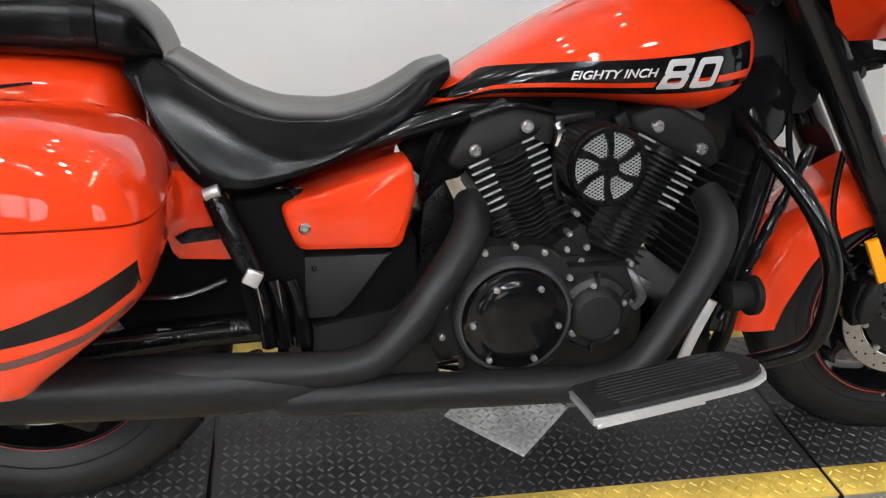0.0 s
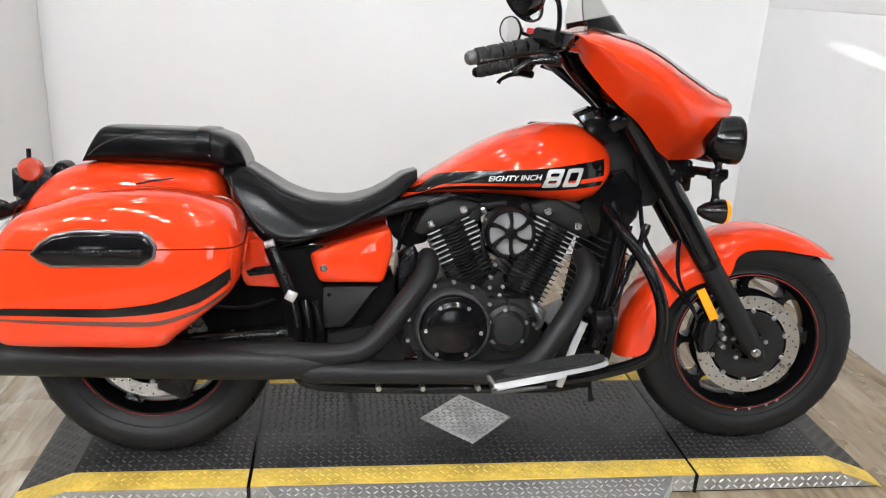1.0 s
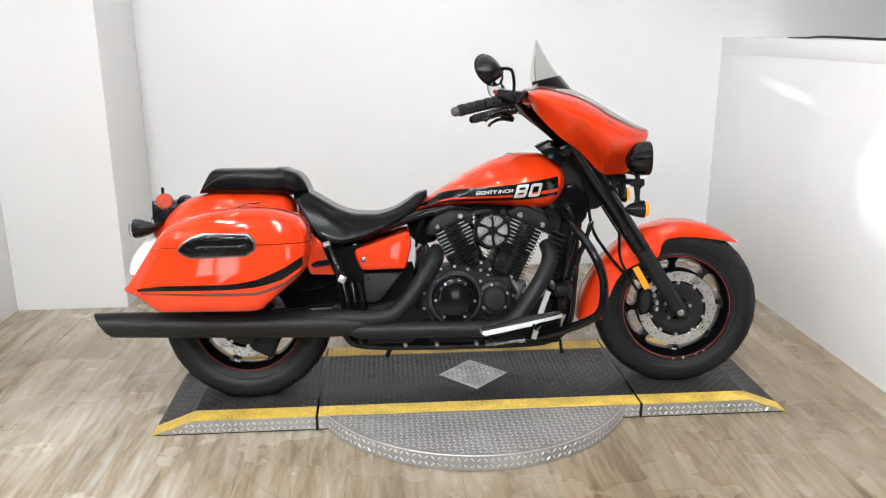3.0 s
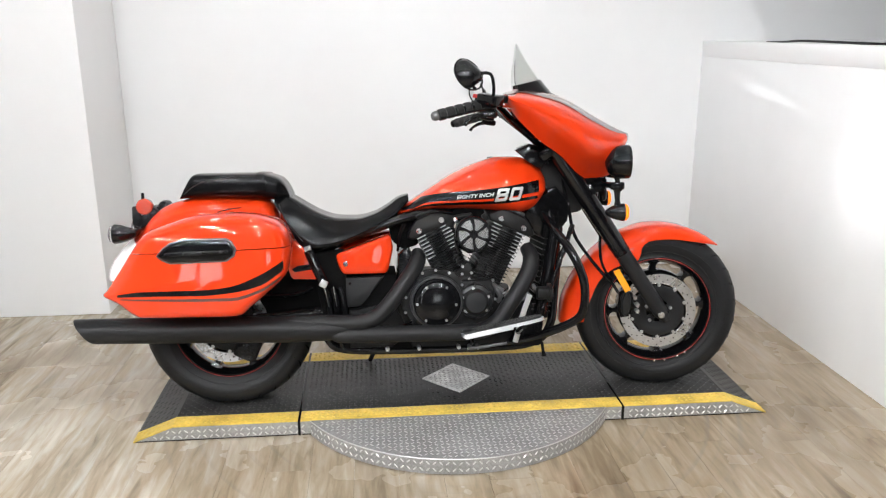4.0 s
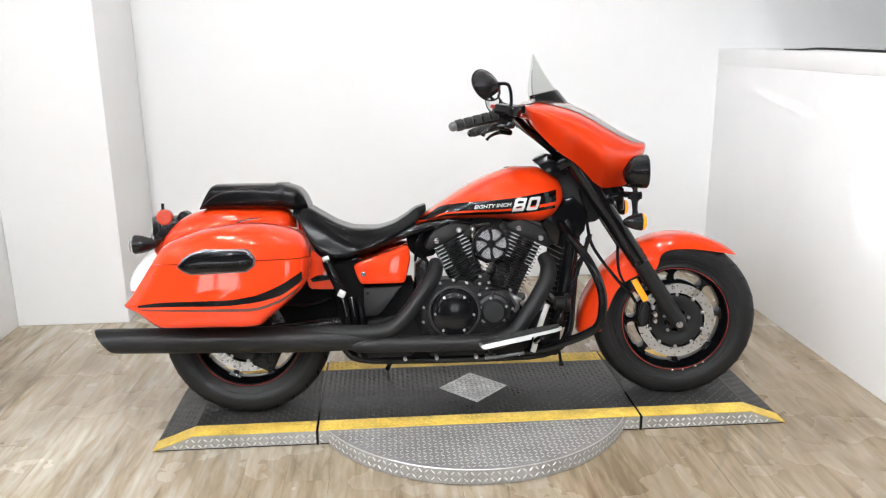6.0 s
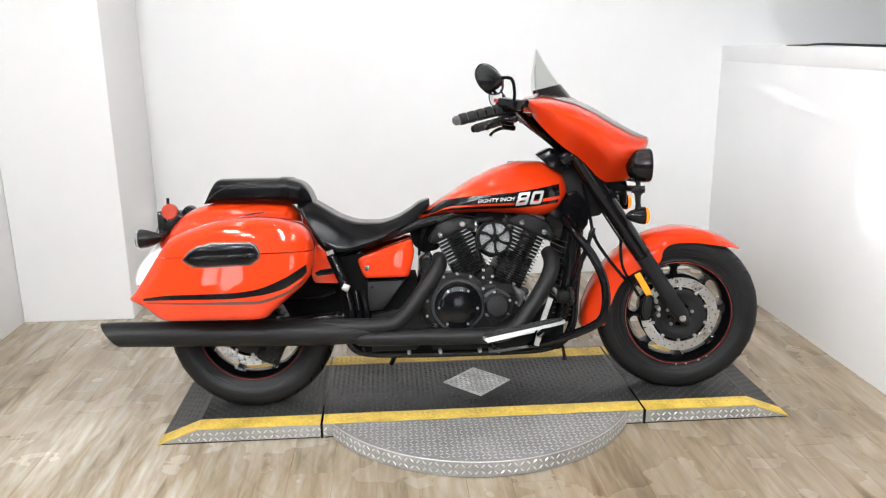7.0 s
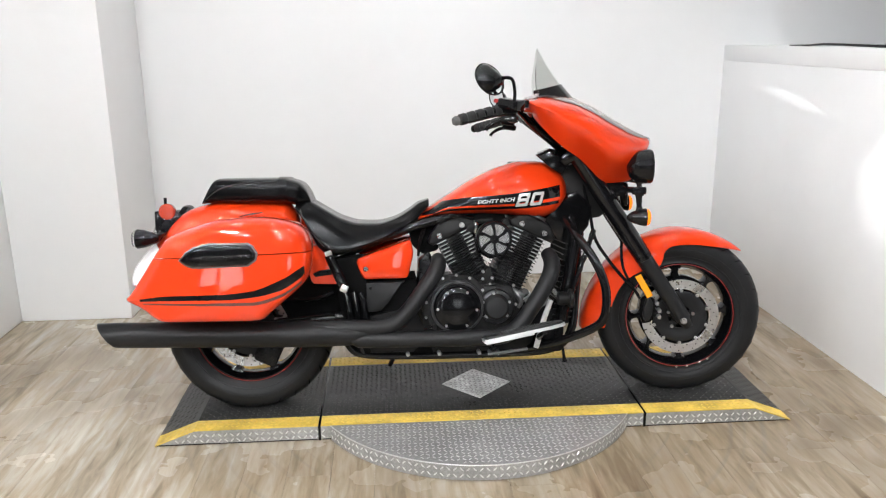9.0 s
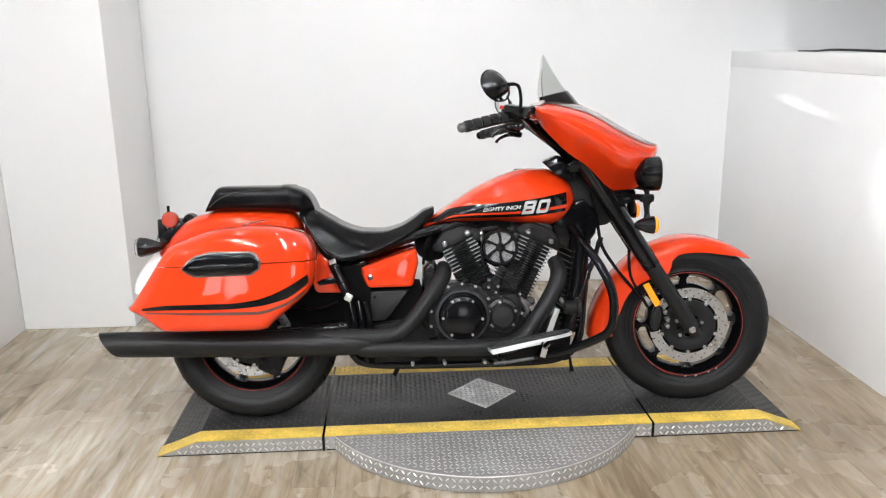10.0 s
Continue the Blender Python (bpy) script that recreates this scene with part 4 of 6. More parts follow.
B_UP = spl([(0.667, 0.741), (0.70, 0.758), (0.752, 0.790), (0.837, 0.803), (1.0, 0.815), (1.20, 0.845)])
B_LOW = spl([(0.667, 0.736), (0.70, 0.740), (0.762, 0.765), (0.836, 0.772), (0.985, 0.776), (1.20, 0.800)])
part("tank_stripe", wrapped(band(B_UP, B_LOW, 0.668, 1.19, 60, 5), bm_tree), GLOSS, tank, "black stripe")
part("tank_pinstripe", wrapped(band(spl([(0.69, 0.733), (0.762, 0.759), (0.836, 0.7645), (1.0, 0.768), (1.19, 0.786)]), spl([(0.69, 0.730), (0.762, 0.751), (0.836, 0.7545), (1.0, 0.756), (1.19, 0.774)]), 0.695, 1.185, 50, 2), bm_tree), GLOSS, tank, "thin black stripe")
part("tank_lettering", wrapped(letters("EIGHTY INCH", 0.0190, (0.872, -0.3, 0.7785), 3.5, 0.3, 1.17, 0.0004), bm_tree, 0.002), SILVER, tank, "silver lettering")


def digit_bm(holes, at, wide, high, bar, grow):
    """A squared digit as flat bars round its holes, in the x-z plane."""
    bm = bmesh.new()
    rows_n = len(holes)
    for k in range(rows_n):
        z0, z1 = high * k / rows_n, high * (k + 1) / rows_n
        lo_bar = bar if k == 0 else bar / 2
        hi_bar = bar if k == rows_n - 1 else bar / 2
        outer = [(-grow, z0 - (grow if k == 0 else 0)), (wide + grow, z0 - (grow if k == 0 else 0)), (wide + grow, z1 + (grow if k == rows_n - 1 else 0)), (-grow, z1 + (grow if k == rows_n - 1 else 0))]
        inner = [(bar - grow * 0.4, z0 + lo_bar), (wide - bar + grow * 0.4, z0 + lo_bar), (wide - bar + grow * 0.4, z1 - hi_bar), (bar - grow * 0.4, z1 - hi_bar)]
        loops = [rounded(outer, 0.008 + grow if rows_n == 1 else 0.0055 + grow, 6), rounded(inner, 0.004, 6)]
        rings_d = []
        for q in range(5):
            f = q / 4
            ring_d = []
            for e in range(len(loops[0])):
                p0, p1, r0, r1 = loops[0][e], loops[0][(e + 1) % len(loops[0])], loops[1][e], loops[1][(e + 1) % len(loops[0])]
                for h in range(3 if e % 7 == 6 else 1):
                    g = h / 3 if e % 7 == 6 else 0
                    x = (p0[0] + (p1[0] - p0[0]) * g) * (1 - f) + (r0[0] + (r1[0] - r0[0]) * g) * f
                    z = (p0[1] + (p1[1] - p0[1]) * g) * (1 - f) + (r0[1] + (r1[1] - r0[1]) * g) * f
                    ring_d.append(Vector((x + z * 0.38, 0, z)))
            rings_d.append(ring_d)
        loft(rings_d, caps=False, bm=bm)
    return turned(bm, pose(*at) @ pose(0, 0, 0, 0, -4, 0))


for name, grow, lift, paint, note in (("number_outline", 0.0042, 0.0018, BLACK, ""), ("tank_number", 0.0, 0.0028, SILVER, "large silver number decal")):
    digits = digit_bm("ab", (1.013, -0.3, 0.765), 0.044, 0.048, 0.0105, grow)
    join(digits, digit_bm("a", (1.066, -0.3, 0.7685), 0.044, 0.048, 0.0105, grow))
    part(name, wrapped(digits, bm_tree, lift), paint, tank, note)
part("filler_cap", lathe([(0.920, 0.036), (0.930, 0.036), (0.934, 0.03), (0.935, 0.004)], 28, (1.05, 0.03, 0), "Z"), GLOSS, tank, "black filler cap")
part("tank_bracket", plate([(1.12, 0.71), (1.20, 0.75), (1.228, 0.805), (1.27, 0.815), (1.328, 0.755), (1.315, 0.68), (1.25, 0.60), (1.17, 0.64)], -0.085, 0.085, 0.012), GLOSS, bike, "black frame neck cover")

# seats
S_TOP = spl([(0.195, 0.805), (0.225, 0.808), (0.250, 0.800), (0.299, 0.771), (0.364, 0.734), (0.430, 0.715), (0.496, 0.713), (0.563, 0.728), (0.619, 0.758), (0.660, 0.786), (0.696, 0.797)])
S_LOW = spl([(0.195, 0.770), (0.225, 0.730), (0.250, 0.680), (0.280, 0.628), (0.310, 0.606), (0.348, 0.604), (0.433, 0.624), (0.518, 0.656), (0.603, 0.696), (0.646, 0.724), (0.696, 0.770)])
S_W = spl([(0.195, 0.115), (0.25, 0.155), (0.31, 0.172), (0.40, 0.180), (0.50, 0.165), (0.60, 0.125), (0.66, 0.098), (0.696, 0.070)])
SEAT_CUT = [(0, 0.985), (0.30, 0.995), (0.52, 1.0), (0.66, 0.968), (0.75, 0.88), (0.85, 0.68), (0.94, 0.42), (1.0, 0.16), (0.96, 0.02), (0.60, 0.0), (0, 0.0)]


def seat_point(x, u, v, side=-1, lift=0.0):
    """A point on the saddle's section at x: u across, v up."""
    return Vector((x, side * (S_W(x) * u + lift), S_LOW(x) + (S_TOP(x) - S_LOW(x)) * v + lift))


seat_rings = []
cut_fine = [(p.x, p.y) for p in smooth([(u, v, 0) for u, v in SEAT_CUT], 3)]
for k in range(49):
    x = 0.195 + 0.501 * k / 48
    seat_rings.append([seat_point(x, u, v) for u, v in cut_fine] + [seat_point(x, u, v, 1) for u, v in cut_fine[-2:0:-1]])
seat = part("rider_seat", loft(seat_rings), VINYL, bike, "creased black vinyl rider seat", sharp=60)
part("pad_seam", tube([seat_point(x, 0.735, 0.902, -1, 0.0) for x in np.linspace(0.215, 0.684, 24)], 0.0016, 6, 2), VINYL, seat, "raised seam round the seat pad")
skirt = []
for x, z in ((0.213, 0.772), (0.231, 0.730), (0.262, 0.680), (0.300, 0.635)):
    v = (z - S_LOW(x)) / (S_TOP(x) - S_LOW(x))
    u = float(np.interp(-v, [-b for a, b in SEAT_CUT], [a for a, b in SEAT_CUT]))
    skirt.append(seat_point(x, u, v, -1, 0.0006))
part("seat_seam", tube(skirt, 0.0024, 6, 4), PIPING, seat, "raised seam")
P_TOP = spl([(-0.150, 0.803), (-0.136, 0.836), (-0.119, 0.868), (-0.106, 0.885), (-0.088, 0.891), (0.02, 0.891), (0.151, 0.889), (0.205, 0.876), (0.236, 0.845), (0.251, 0.808)])
P_LOW = spl([(-0.150, 0.798), (-0.06, 0.798), (0.05, 0.797), (0.15, 0.792), (0.21, 0.785), (0.251, 0.795)])
P_W = spl([(-0.150, 0.098), (-0.10, 0.110), (0.0, 0.128), (0.12, 0.136), (0.20, 0.130), (0.251, 0.10)])
pxs = [-0.150 + 0.401 * (0.5 - 0.5 * math.cos(math.pi * i / 44)) for i in range(45)]
pil = part("pillion_seat", body(pxs, P_W, P_TOP, P_LOW, n=56, mid=0.52, e=4.4), VINYL, bike, "black vinyl pillion seat with strap", sharp=60)
crease = []
for x, z in ((-0.134, 0.815), (-0.10, 0.842), (-0.05, 0.863), (0.02, 0.873), (0.07, 0.876), (0.125, 0.877)):
    mid_z = P_LOW(x) + 0.52 * (P_TOP(x) - P_LOW(x))
    crease.append((x, -P_W(x) * (1 - min(0.99, max(0, (z - mid_z) / (P_TOP(x) - mid_z))) ** 4.4) ** (1 / 4.4), z))
part("seat_crease", tube(crease, 0.0020, 6), PIPING, pil, "raised seam")
part("seat_strap", loft([ring_at(x, P_W(x) + g, P_TOP(x) + g, P_LOW(x) + 0.004, 56, 0.52, 4.4) for x, g in ((0.134, 0.0), (0.136, 0.004), (0.166, 0.004), (0.168, 0.0))]), VINYL, pil, "black grab strap")

# rear fender and lower side panels
R_PATH = [(0.215, 0.60), (0.205, 0.70), (0.185, 0.768), (0.126, 0.798), (-0.068, 0.803), (-0.155, 0.793), (-0.220, 0.771), (-0.269, 0.731), (-0.310, 0.682), (-0.372, 0.622), (-0.415, 0.565), (-0.432, 0.515), (-0.425, 0.470)]
sp = smooth([(x, 0, z) for x, z in R_PATH], 6)
rings = []
for i, p in enumerate(sp):
    k = i / (len(sp) - 1)
    t = (sp[min(i + 1, len(sp) - 1)] - sp[max(i - 1, 0)]).normalized()
    n = Vector((t.z, 0, -t.x))
    n = n if n.dot(p - Vector((0, 0, 0.4))) > 0 else -n
    ring = []
    for j in range(25):
        b = math.pi * j / 24
        c, s = math.cos(b), math.sin(b)
        ring.append(p + Vector((0, -(0.150 - 0.03 * k) * math.copysign(abs(c) ** 0.7, c), 0)) - n * (0.115 * (1 - abs(s) ** 0.6)))
    rings.append(ring)
bm = loft(rings, closed=False)
bmesh.ops.recalc_face_normals(bm, faces=bm.faces)
bmesh.ops.solidify(bm, geom=bm.faces[:], thickness=0.004)
rf = part("rear_fender", bm, RED, bike, "glossy orange-red rear fender", sharp=50)
lens_bm = loft([[p + (p - Vector((p.x + 0.25, 0, p.z))).normalized() * 0.006 for p in r[1:24]] for r in rings[50:69]], closed=False)
bmesh.ops.recalc_face_normals(lens_bm, faces=lens_bm.faces)
bmesh.ops.solidify(lens_bm, geom=lens_bm.faces[:], thickness=0.003)
# opaque white base colour stands in for the reflection on the clear lens
part("tail_light_lens", lens_bm, mat("white_glare_lens", (0.80, 0.79, 0.80), 0.12, coat=1.0, grain=0.05, scale=90), rf, "tail light lens let into the fender, its glare painted white", sharp=50)
part("fender_scuff", plate([(-0.01, 0.752), (0.035, 0.763), (0.082, 0.768), (0.082, 0.764), (0.03, 0.757), (-0.005, 0.749)], -0.1605, -0.158, 0.0), GLOSS, rf, "dark scuff mark")
part("side_panel", plate([(0.215, 0.645), (0.310, 0.632), (0.338, 0.585), (0.362, 0.500), (0.355, 0.490), (0.258, 0.494), (0.248, 0.505), (0.236, 0.555)], -0.155, -0.10, 0.006, 1), RED, bike, "glossy orange-red lower side panel")
part("panel_slot", plate([(0.254, 0.533), (0.277, 0.545), (0.348, 0.553), (0.348, 0.531), (0.264, 0.521)], -0.160, -0.153, 0.002), BLACK, bike, "black fender slot")

# saddlebags
BAG = [(-0.341, 0.494), (-0.295, 0.466), (-0.246, 0.425), (-0.205, 0.414), (-0.05, 0.411), (0.094, 0.411), (0.135, 0.437), (0.185, 0.478), (0.249, 0.535), (0.271, 0.585), (0.277, 0.645), (0.266, 0.695), (0.237, 0.730), (0.182, 0.752), (0.108, 0.762), (0.015, 0.760), (-0.059, 0.749), (-0.134, 0.726), (-0.190, 0.705), (-0.225, 0.668), (-0.279, 0.585), (-0.325, 0.517)]


def saddlebag(side, label):
    pts = smooth([(x, z, 0) for x, z in BAG], 4, True)
    c = Vector((0.08, 0.585, 0))
    rings = []
    for y, s in ((0.175, 0.90), (0.200, 0.945), (0.25, 0.975), (0.32, 0.99), (0.385, 1.0), (0.410, 0.988), (0.430, 0.965), (0.446, 0.93), (0.456, 0.88), (0.463, 0.78), (0.467, 0.60), (0.469, 0.40), (0.4695, 0.18)):
        ring = []
        for p in pts:
            back = max(0, min(1, (-0.16 - p.x) / 0.1))
            bevel = float(np.interp(y, (0.415, 0.430, 0.446, 0.456), (0.0, 0.010, 0.028, 0.050))) * max(0.4, min(1, (0.77 - p.y) / 0.27))
            grow = s + back * ((1 if y < 0.45 else s / 0.93) - s)
            ring.append(Vector((c.x + (p.x - c.x) * grow + back * bevel, y * side, c.y + (p.y - c.y) * s)))
        rings.append(ring)
    bm = loft(rings)
    tree = tree_of(bm)
    low, lid = bm, bm.copy()
    n = Vector((-0.02, 0, 1)).normalized()
    bmesh.ops.bisect_plane(low, geom=low.verts[:] + low.edges[:] + low.faces[:], plane_co=(0, 0, 0.6395), plane_no=n, clear_outer=True)
    bmesh.ops.holes_fill(low, edges=[e for e in low.edges if e.is_boundary])
    bmesh.ops.bisect_plane(lid, geom=lid.verts[:] + lid.edges[:] + lid.faces[:], plane_co=(0, 0, 0.6425), plane_no=n, clear_inner=True)
    bmesh.ops.holes_fill(lid, edges=[e for e in lid.edges if e.is_boundary])
    bag = part("saddlebag", low, RED, bike, label, sharp=60)
    part("saddlebag_lid", lid, RED, bag, "glossy orange-red lid", sharp=60)
    way, lift = (0, -side, 0), 0.0014
    up = spl([(-0.31, 0.500), (-0.195, 0.513), (-0.010, 0.514), (0.083, 0.523), (0.177, 0.556), (0.26, 0.604)])
    dn = spl([(-0.31, 0.495), (-0.196, 0.497), (-0.011, 0.495), (0.082, 0.501), (0.176, 0.521), (0.26, 0.572)])
    part("bag_stripe", wrapped(band(up, dn, -0.285, 0.257, 60, 3), tree, lift, way), GLOSS, bag, "black stripe")
    up = spl([(-0.29, 0.490), (0.081, 0.485), (0.18, 0.509), (0.252, 0.554)])
    dn = spl([(-0.29, 0.486), (0.081, 0.474), (0.18, 0.499), (0.252, 0.546)])
    part("bag_pinstripe", wrapped(band(up, dn, -0.275, 0.246, 60, 2), tree, lift, way), GHOST, bag, "thin dark stripe")
    hx = [(-0.143, 0.632), (-0.122, 0.655), (-0.097, 0.670), (-0.050, 0.680), (0.074, 0.679), (0.090, 0.670), (0.103, 0.650), (0.099, 0.628), (0.072, 0.611), (-0.100, 0.608), (-0.125, 0.618)]
    y0, y1 = sorted((0.462 * side, 0.484 * side))
    rim = [(-0.021 + (x + 0.021) * 1.045, 0.644 + (z - 0.644) * 1.15) for x, z in hx]
    yr0, yr1 = sorted((0.455 * side, 0.4745 * side))
    part("handle_rim", plate(rim, yr0, yr1, 0.003, 1, 2), ZINC, bag, "thin silver rim round the latch handle")
    hd = part("bag_handle", plate(hx, y0, y1, 0.007, 1, 3), GLOSS, bag, "black saddlebag latch handle")
    y0, y1 = sorted((0.48 * side, 0.494 * side))
    part("handle_lip", plate([(-0.118, 0.641), (0.085, 0.648), (0.090, 0.640), (0.085, 0.634), (-0.115, 0.628)], y0, y1, 0.004), BLACK, hd)
    return bag


saddlebag(-1, "glossy orange-red hard saddlebag with black stripes")
saddlebag(1, "glossy orange-red hard saddlebag on the far side")

# tail lights
bm = box((0.10, 0.10, 0.05), (-0.285, 0, 0.725), 0.012, (0, -48, 0))
box((0.03, 0.30, 0.025), (-0.325, 0, 0.675), 0.006, bm=bm)
box((0.03, 0.03, 0.075), (-0.330, -0.02, 0.735), 0.006, bm=bm)
tail = part("tail_bracket", bm, BLACK, bike, "black tail light bracket")
part("antenna_stub", tube([(-0.305, -0.02, 0.78), (-0.305, -0.02, 0.822)], 0.006, 8, 1), BLACK, tail)
part("tail_reflector", lathe([(-0.035, 0.030), (-0.055, 0.030), (-0.060, 0.026), (-0.062, 0.002)], 28, (-0.292, 0, 0.771), "Y"), REDLENS, tail, "round red reflector")
part("tail_lamp", lathe([(0.03, 0.026), (0.0, 0.026), (-0.02, 0.022), (-0.03, 0.004)], 24, (-0.238, 0.03, 0.764), "Y"), BLACK, tail, "round black tail lamp")
for y in (-0.14, 0.14):
    bm = lathe([(-0.424, 0.033), (-0.420, 0.036), (-0.395, 0.033), (-0.365, 0.023), (-0.345, 0.012), (-0.340, 0.004)], 28, (0.042, y, 0.678), "X")
    tube([(-0.315, y, 0.683), (-0.30, y * 0.8, 0.690), (-0.29, y * 0.4, 0.696)], 0.010, 10, 4, bm)
    sg = part("rear_turn_signal", bm, GLOSS, tail, "black bullet turn signal")
    part("signal_lens", lathe([(-0.423, 0.033), (-0.434, 0.030), (-0.440, 0.018), (-0.441, 0.002)], 24, (0.042, y, 0.678), "X"), LENS, sg, "clear lens")

# exhaust
bm = bmesh.new()
mz = lambda x: 0.347 - 0.026 * (x + 0.5)
MY = -0.255
rings = []
for x, r in ((-0.45, 0.0445), (-0.42, 0.0452), (-0.2, 0.046), (0.10, 0.0475), (0.20, 0.048), (0.30, 0.0465), (0.38, 0.043), (0.44, 0.036), (0.47, 0.028)):
    rings.append([Vector((x + (-0.032 * math.sin(a) - 0.016 if x == -0.45 else 0), MY + math.cos(a) * r, mz(x) + math.sin(a) * r)) for a in [2 * math.pi * i / 36 for i in range(36)]])
inner = [[Vector((p.x + dx, MY + (p.y - MY) * q, mz(-0.46) + (p.z - mz(-0.45)) * q)) for p in rings[0]] for dx, q in ((0.0, 0.88), (0.10, 0.86))]
bm = loft(inner[::-1] + rings)
muf = part("muffler", bm, MATT, bike, "matt black slash-cut muffler")
part("upper_header", tube([(0.20, MY, 0.345), (0.34, MY - 0.005, 0.347), (0.47, MY - 0.005, 0.343), (0.545, MY, 0.352), (0.605, MY + 0.01, 0.400), (0.665, MY + 0.03, 0.475), (0.708, MY + 0.06, 0.530), (0.722, MY + 0.09, 0.558), (0.722, MY + 0.13, 0.575)], [0.034, 0.031, 0.030, 0.030, 0.030, 0.030, 0.031, 0.030, 0.024], 24), MATT, muf, "matt black header pipe")
part("lower_header", tube([(0.388, MY - 0.016, 0.309), (0.405, MY - 0.014, 0.306), (0.44, MY - 0.011, 0.302), (0.60, MY - 0.010, 0.299), (0.86, MY - 0.010, 0.295), (0.945, MY - 0.008, 0.299), (1.005, MY, 0.328), (1.055, MY + 0.012, 0.390), (1.098, MY + 0.025, 0.450), (1.135, MY + 0.045, 0.510), (1.147, MY + 0.07, 0.555), (1.138, MY + 0.11, 0.588)], [0.008, 0.022, 0.030, 0.030, 0.030, 0.030, 0.030, 0.030, 0.031, 0.032, 0.031, 0.026], 24), MATT, muf, "matt black header pipe")

# engine
eng = part("crankcase", plate([(0.62, 0.42), (0.66, 0.33), (0.72, 0.26), (0.98, 0.25), (1.04, 0.30), (1.04, 0.40), (1.00, 0.465), (0.92, 0.485), (0.83, 0.485), (0.70, 0.475)], -0.17, 0.17, 0.02, 2), ENGINE, bike, "wrinkle black engine crankcase")
part("sump", box((0.50, 0.24, 0.09), (0.86, 0, 0.248), 0.02), ENGINE, eng)
CC = (0.785, 0.404)
part("primary_casing", plate([(CC[0] + (0.126 + 0.006 * math.cos(6 * a)) * math.cos(a), CC[1] + (0.120 + 0.005 * math.cos(6 * a)) * math.sin(a)) for a in [2 * math.pi * i / 60 for i in range(60)]], -0.205, -0.165, 0.008), ENGINE, eng, "black outer engine casing")
ring = part("cover_ring", lathe([(-0.20, 0.099), (-0.226, 0.099), (-0.233, 0.0965), (-0.236, 0.093), (-0.236, 0.0895), (-0.228, 0.0865)], 64, (CC[0], 0, CC[1])), SATIN, eng, "satin grey cover ring")
cov = part("clutch_cover", lathe([(-0.226, 0.0865), (-0.240, 0.0865), (-0.2445, 0.083), (-0.2455, 0.076), (-0.2460, 0.068), (-0.2482, 0.0650)] + [(-0.2530 + r * r / 1.05, r) for r in (0.060, 0.050, 0.040, 0.030, 0.020, 0.010, 0.002)], 64, (CC[0], 0, CC[1])), GLOSS, eng, "round gloss black clutch cover")
bolt_row("cover_bolt", [(0.748, 0.461), (0.821, 0.460), (0.855, 0.395), (0.818, 0.338), (0.742, 0.339), (0.712, 0.401)], 0.0050, -0.240, -0.2535, STEEL, cov)
bolt_row("casing_bolt", [(0.672, 0.421), (0.690, 0.475), (0.735, 0.510), (0.785, 0.520), (0.835, 0.508), (0.882, 0.462), (0.902, 0.420), (0.897, 0.360), (0.670, 0.365)], 0.0055, -0.20, -0.214, STEEL, eng)
part("cylinder_link", plate([(0.845, 0.500), (0.885, 0.512), (0.905, 0.545), (0.925, 0.535), (0.925, 0.500), (0.935, 0.480), (0.88, 0.468)], -0.165, -0.12, 0.006), ENGINE, eng, "black linkage bracket")
bolt_row("link_bolt", [(0.890, 0.525), (0.923, 0.500), (0.888, 0.497), (0.852, 0.498), (0.915, 0.477), (0.900, 0.560)], 0.0055, -0.15, -0.172, STEEL, eng)
bolt_row("case_bolt", [(1.004, 0.470), (0.985, 0.44), (1.011, 0.398)], 0.0055, -0.16, -0.178, STEEL, eng)
fit_bm = tube([(1.000, -0.15, 0.455), (1.015, -0.165, 0.44), (1.032, -0.17, 0.407), (1.020, -0.165, 0.385)], [0.010, 0.013, 0.010, 0.008], 10, 3)
box((0.03, 0.02, 0.025), (1.03, -0.165, 0.43), 0.005, (0, 30, 0), bm=fit_bm)
part("coolant_fitting", fit_bm, ZINC, eng, "bare metal coolant fitting")
SC = (0.932, 0.397)
sc = part("pickup_cover", lathe([(-0.165, 0.066), (-0.20, 0.066), (-0.208, 0.062), (-0.212, 0.05), (-0.222, 0.046), (-0.230, 0.038), (-0.232, 0.002)], 48, (SC[0], 0, SC[1])), FINBLACK, eng, "round satin black engine cover")
bolt_row("pickup_bolt", ([(SC[0] + 0.052 * math.cos(radians(a)), SC[1] + 0.052 * math.sin(radians(a))) for a in (20, 100, 160, 220, 320)]), 0.0055, -0.20, -0.218, STEEL, sc)
for k in range(6):
    a = radians(30 + 60 * k)
    join_bm = box((0.034, 0.014, 0.006), (SC[0] + 0.054 * math.cos(a), -0.206, SC[1] + 0.056 * math.sin(a)), 0.002, (0, -math.degrees(a), 0))
    part("cover_rib", join_bm, ENGINE, sc)
part("oil_filler", tube([(0.668, -0.215, 0.318), (0.700, -0.235, 0.330)], [0.012, 0.016], 14, 1), CHROME, eng, "chrome oil fitting")
part("lower_case_ribs", plate([(0.87, 0.475), (0.99, 0.475), (1.01, 0.43), (1.00, 0.36), (0.95, 0.33)], -0.19, -0.16, 0.01), ENGINE, eng)


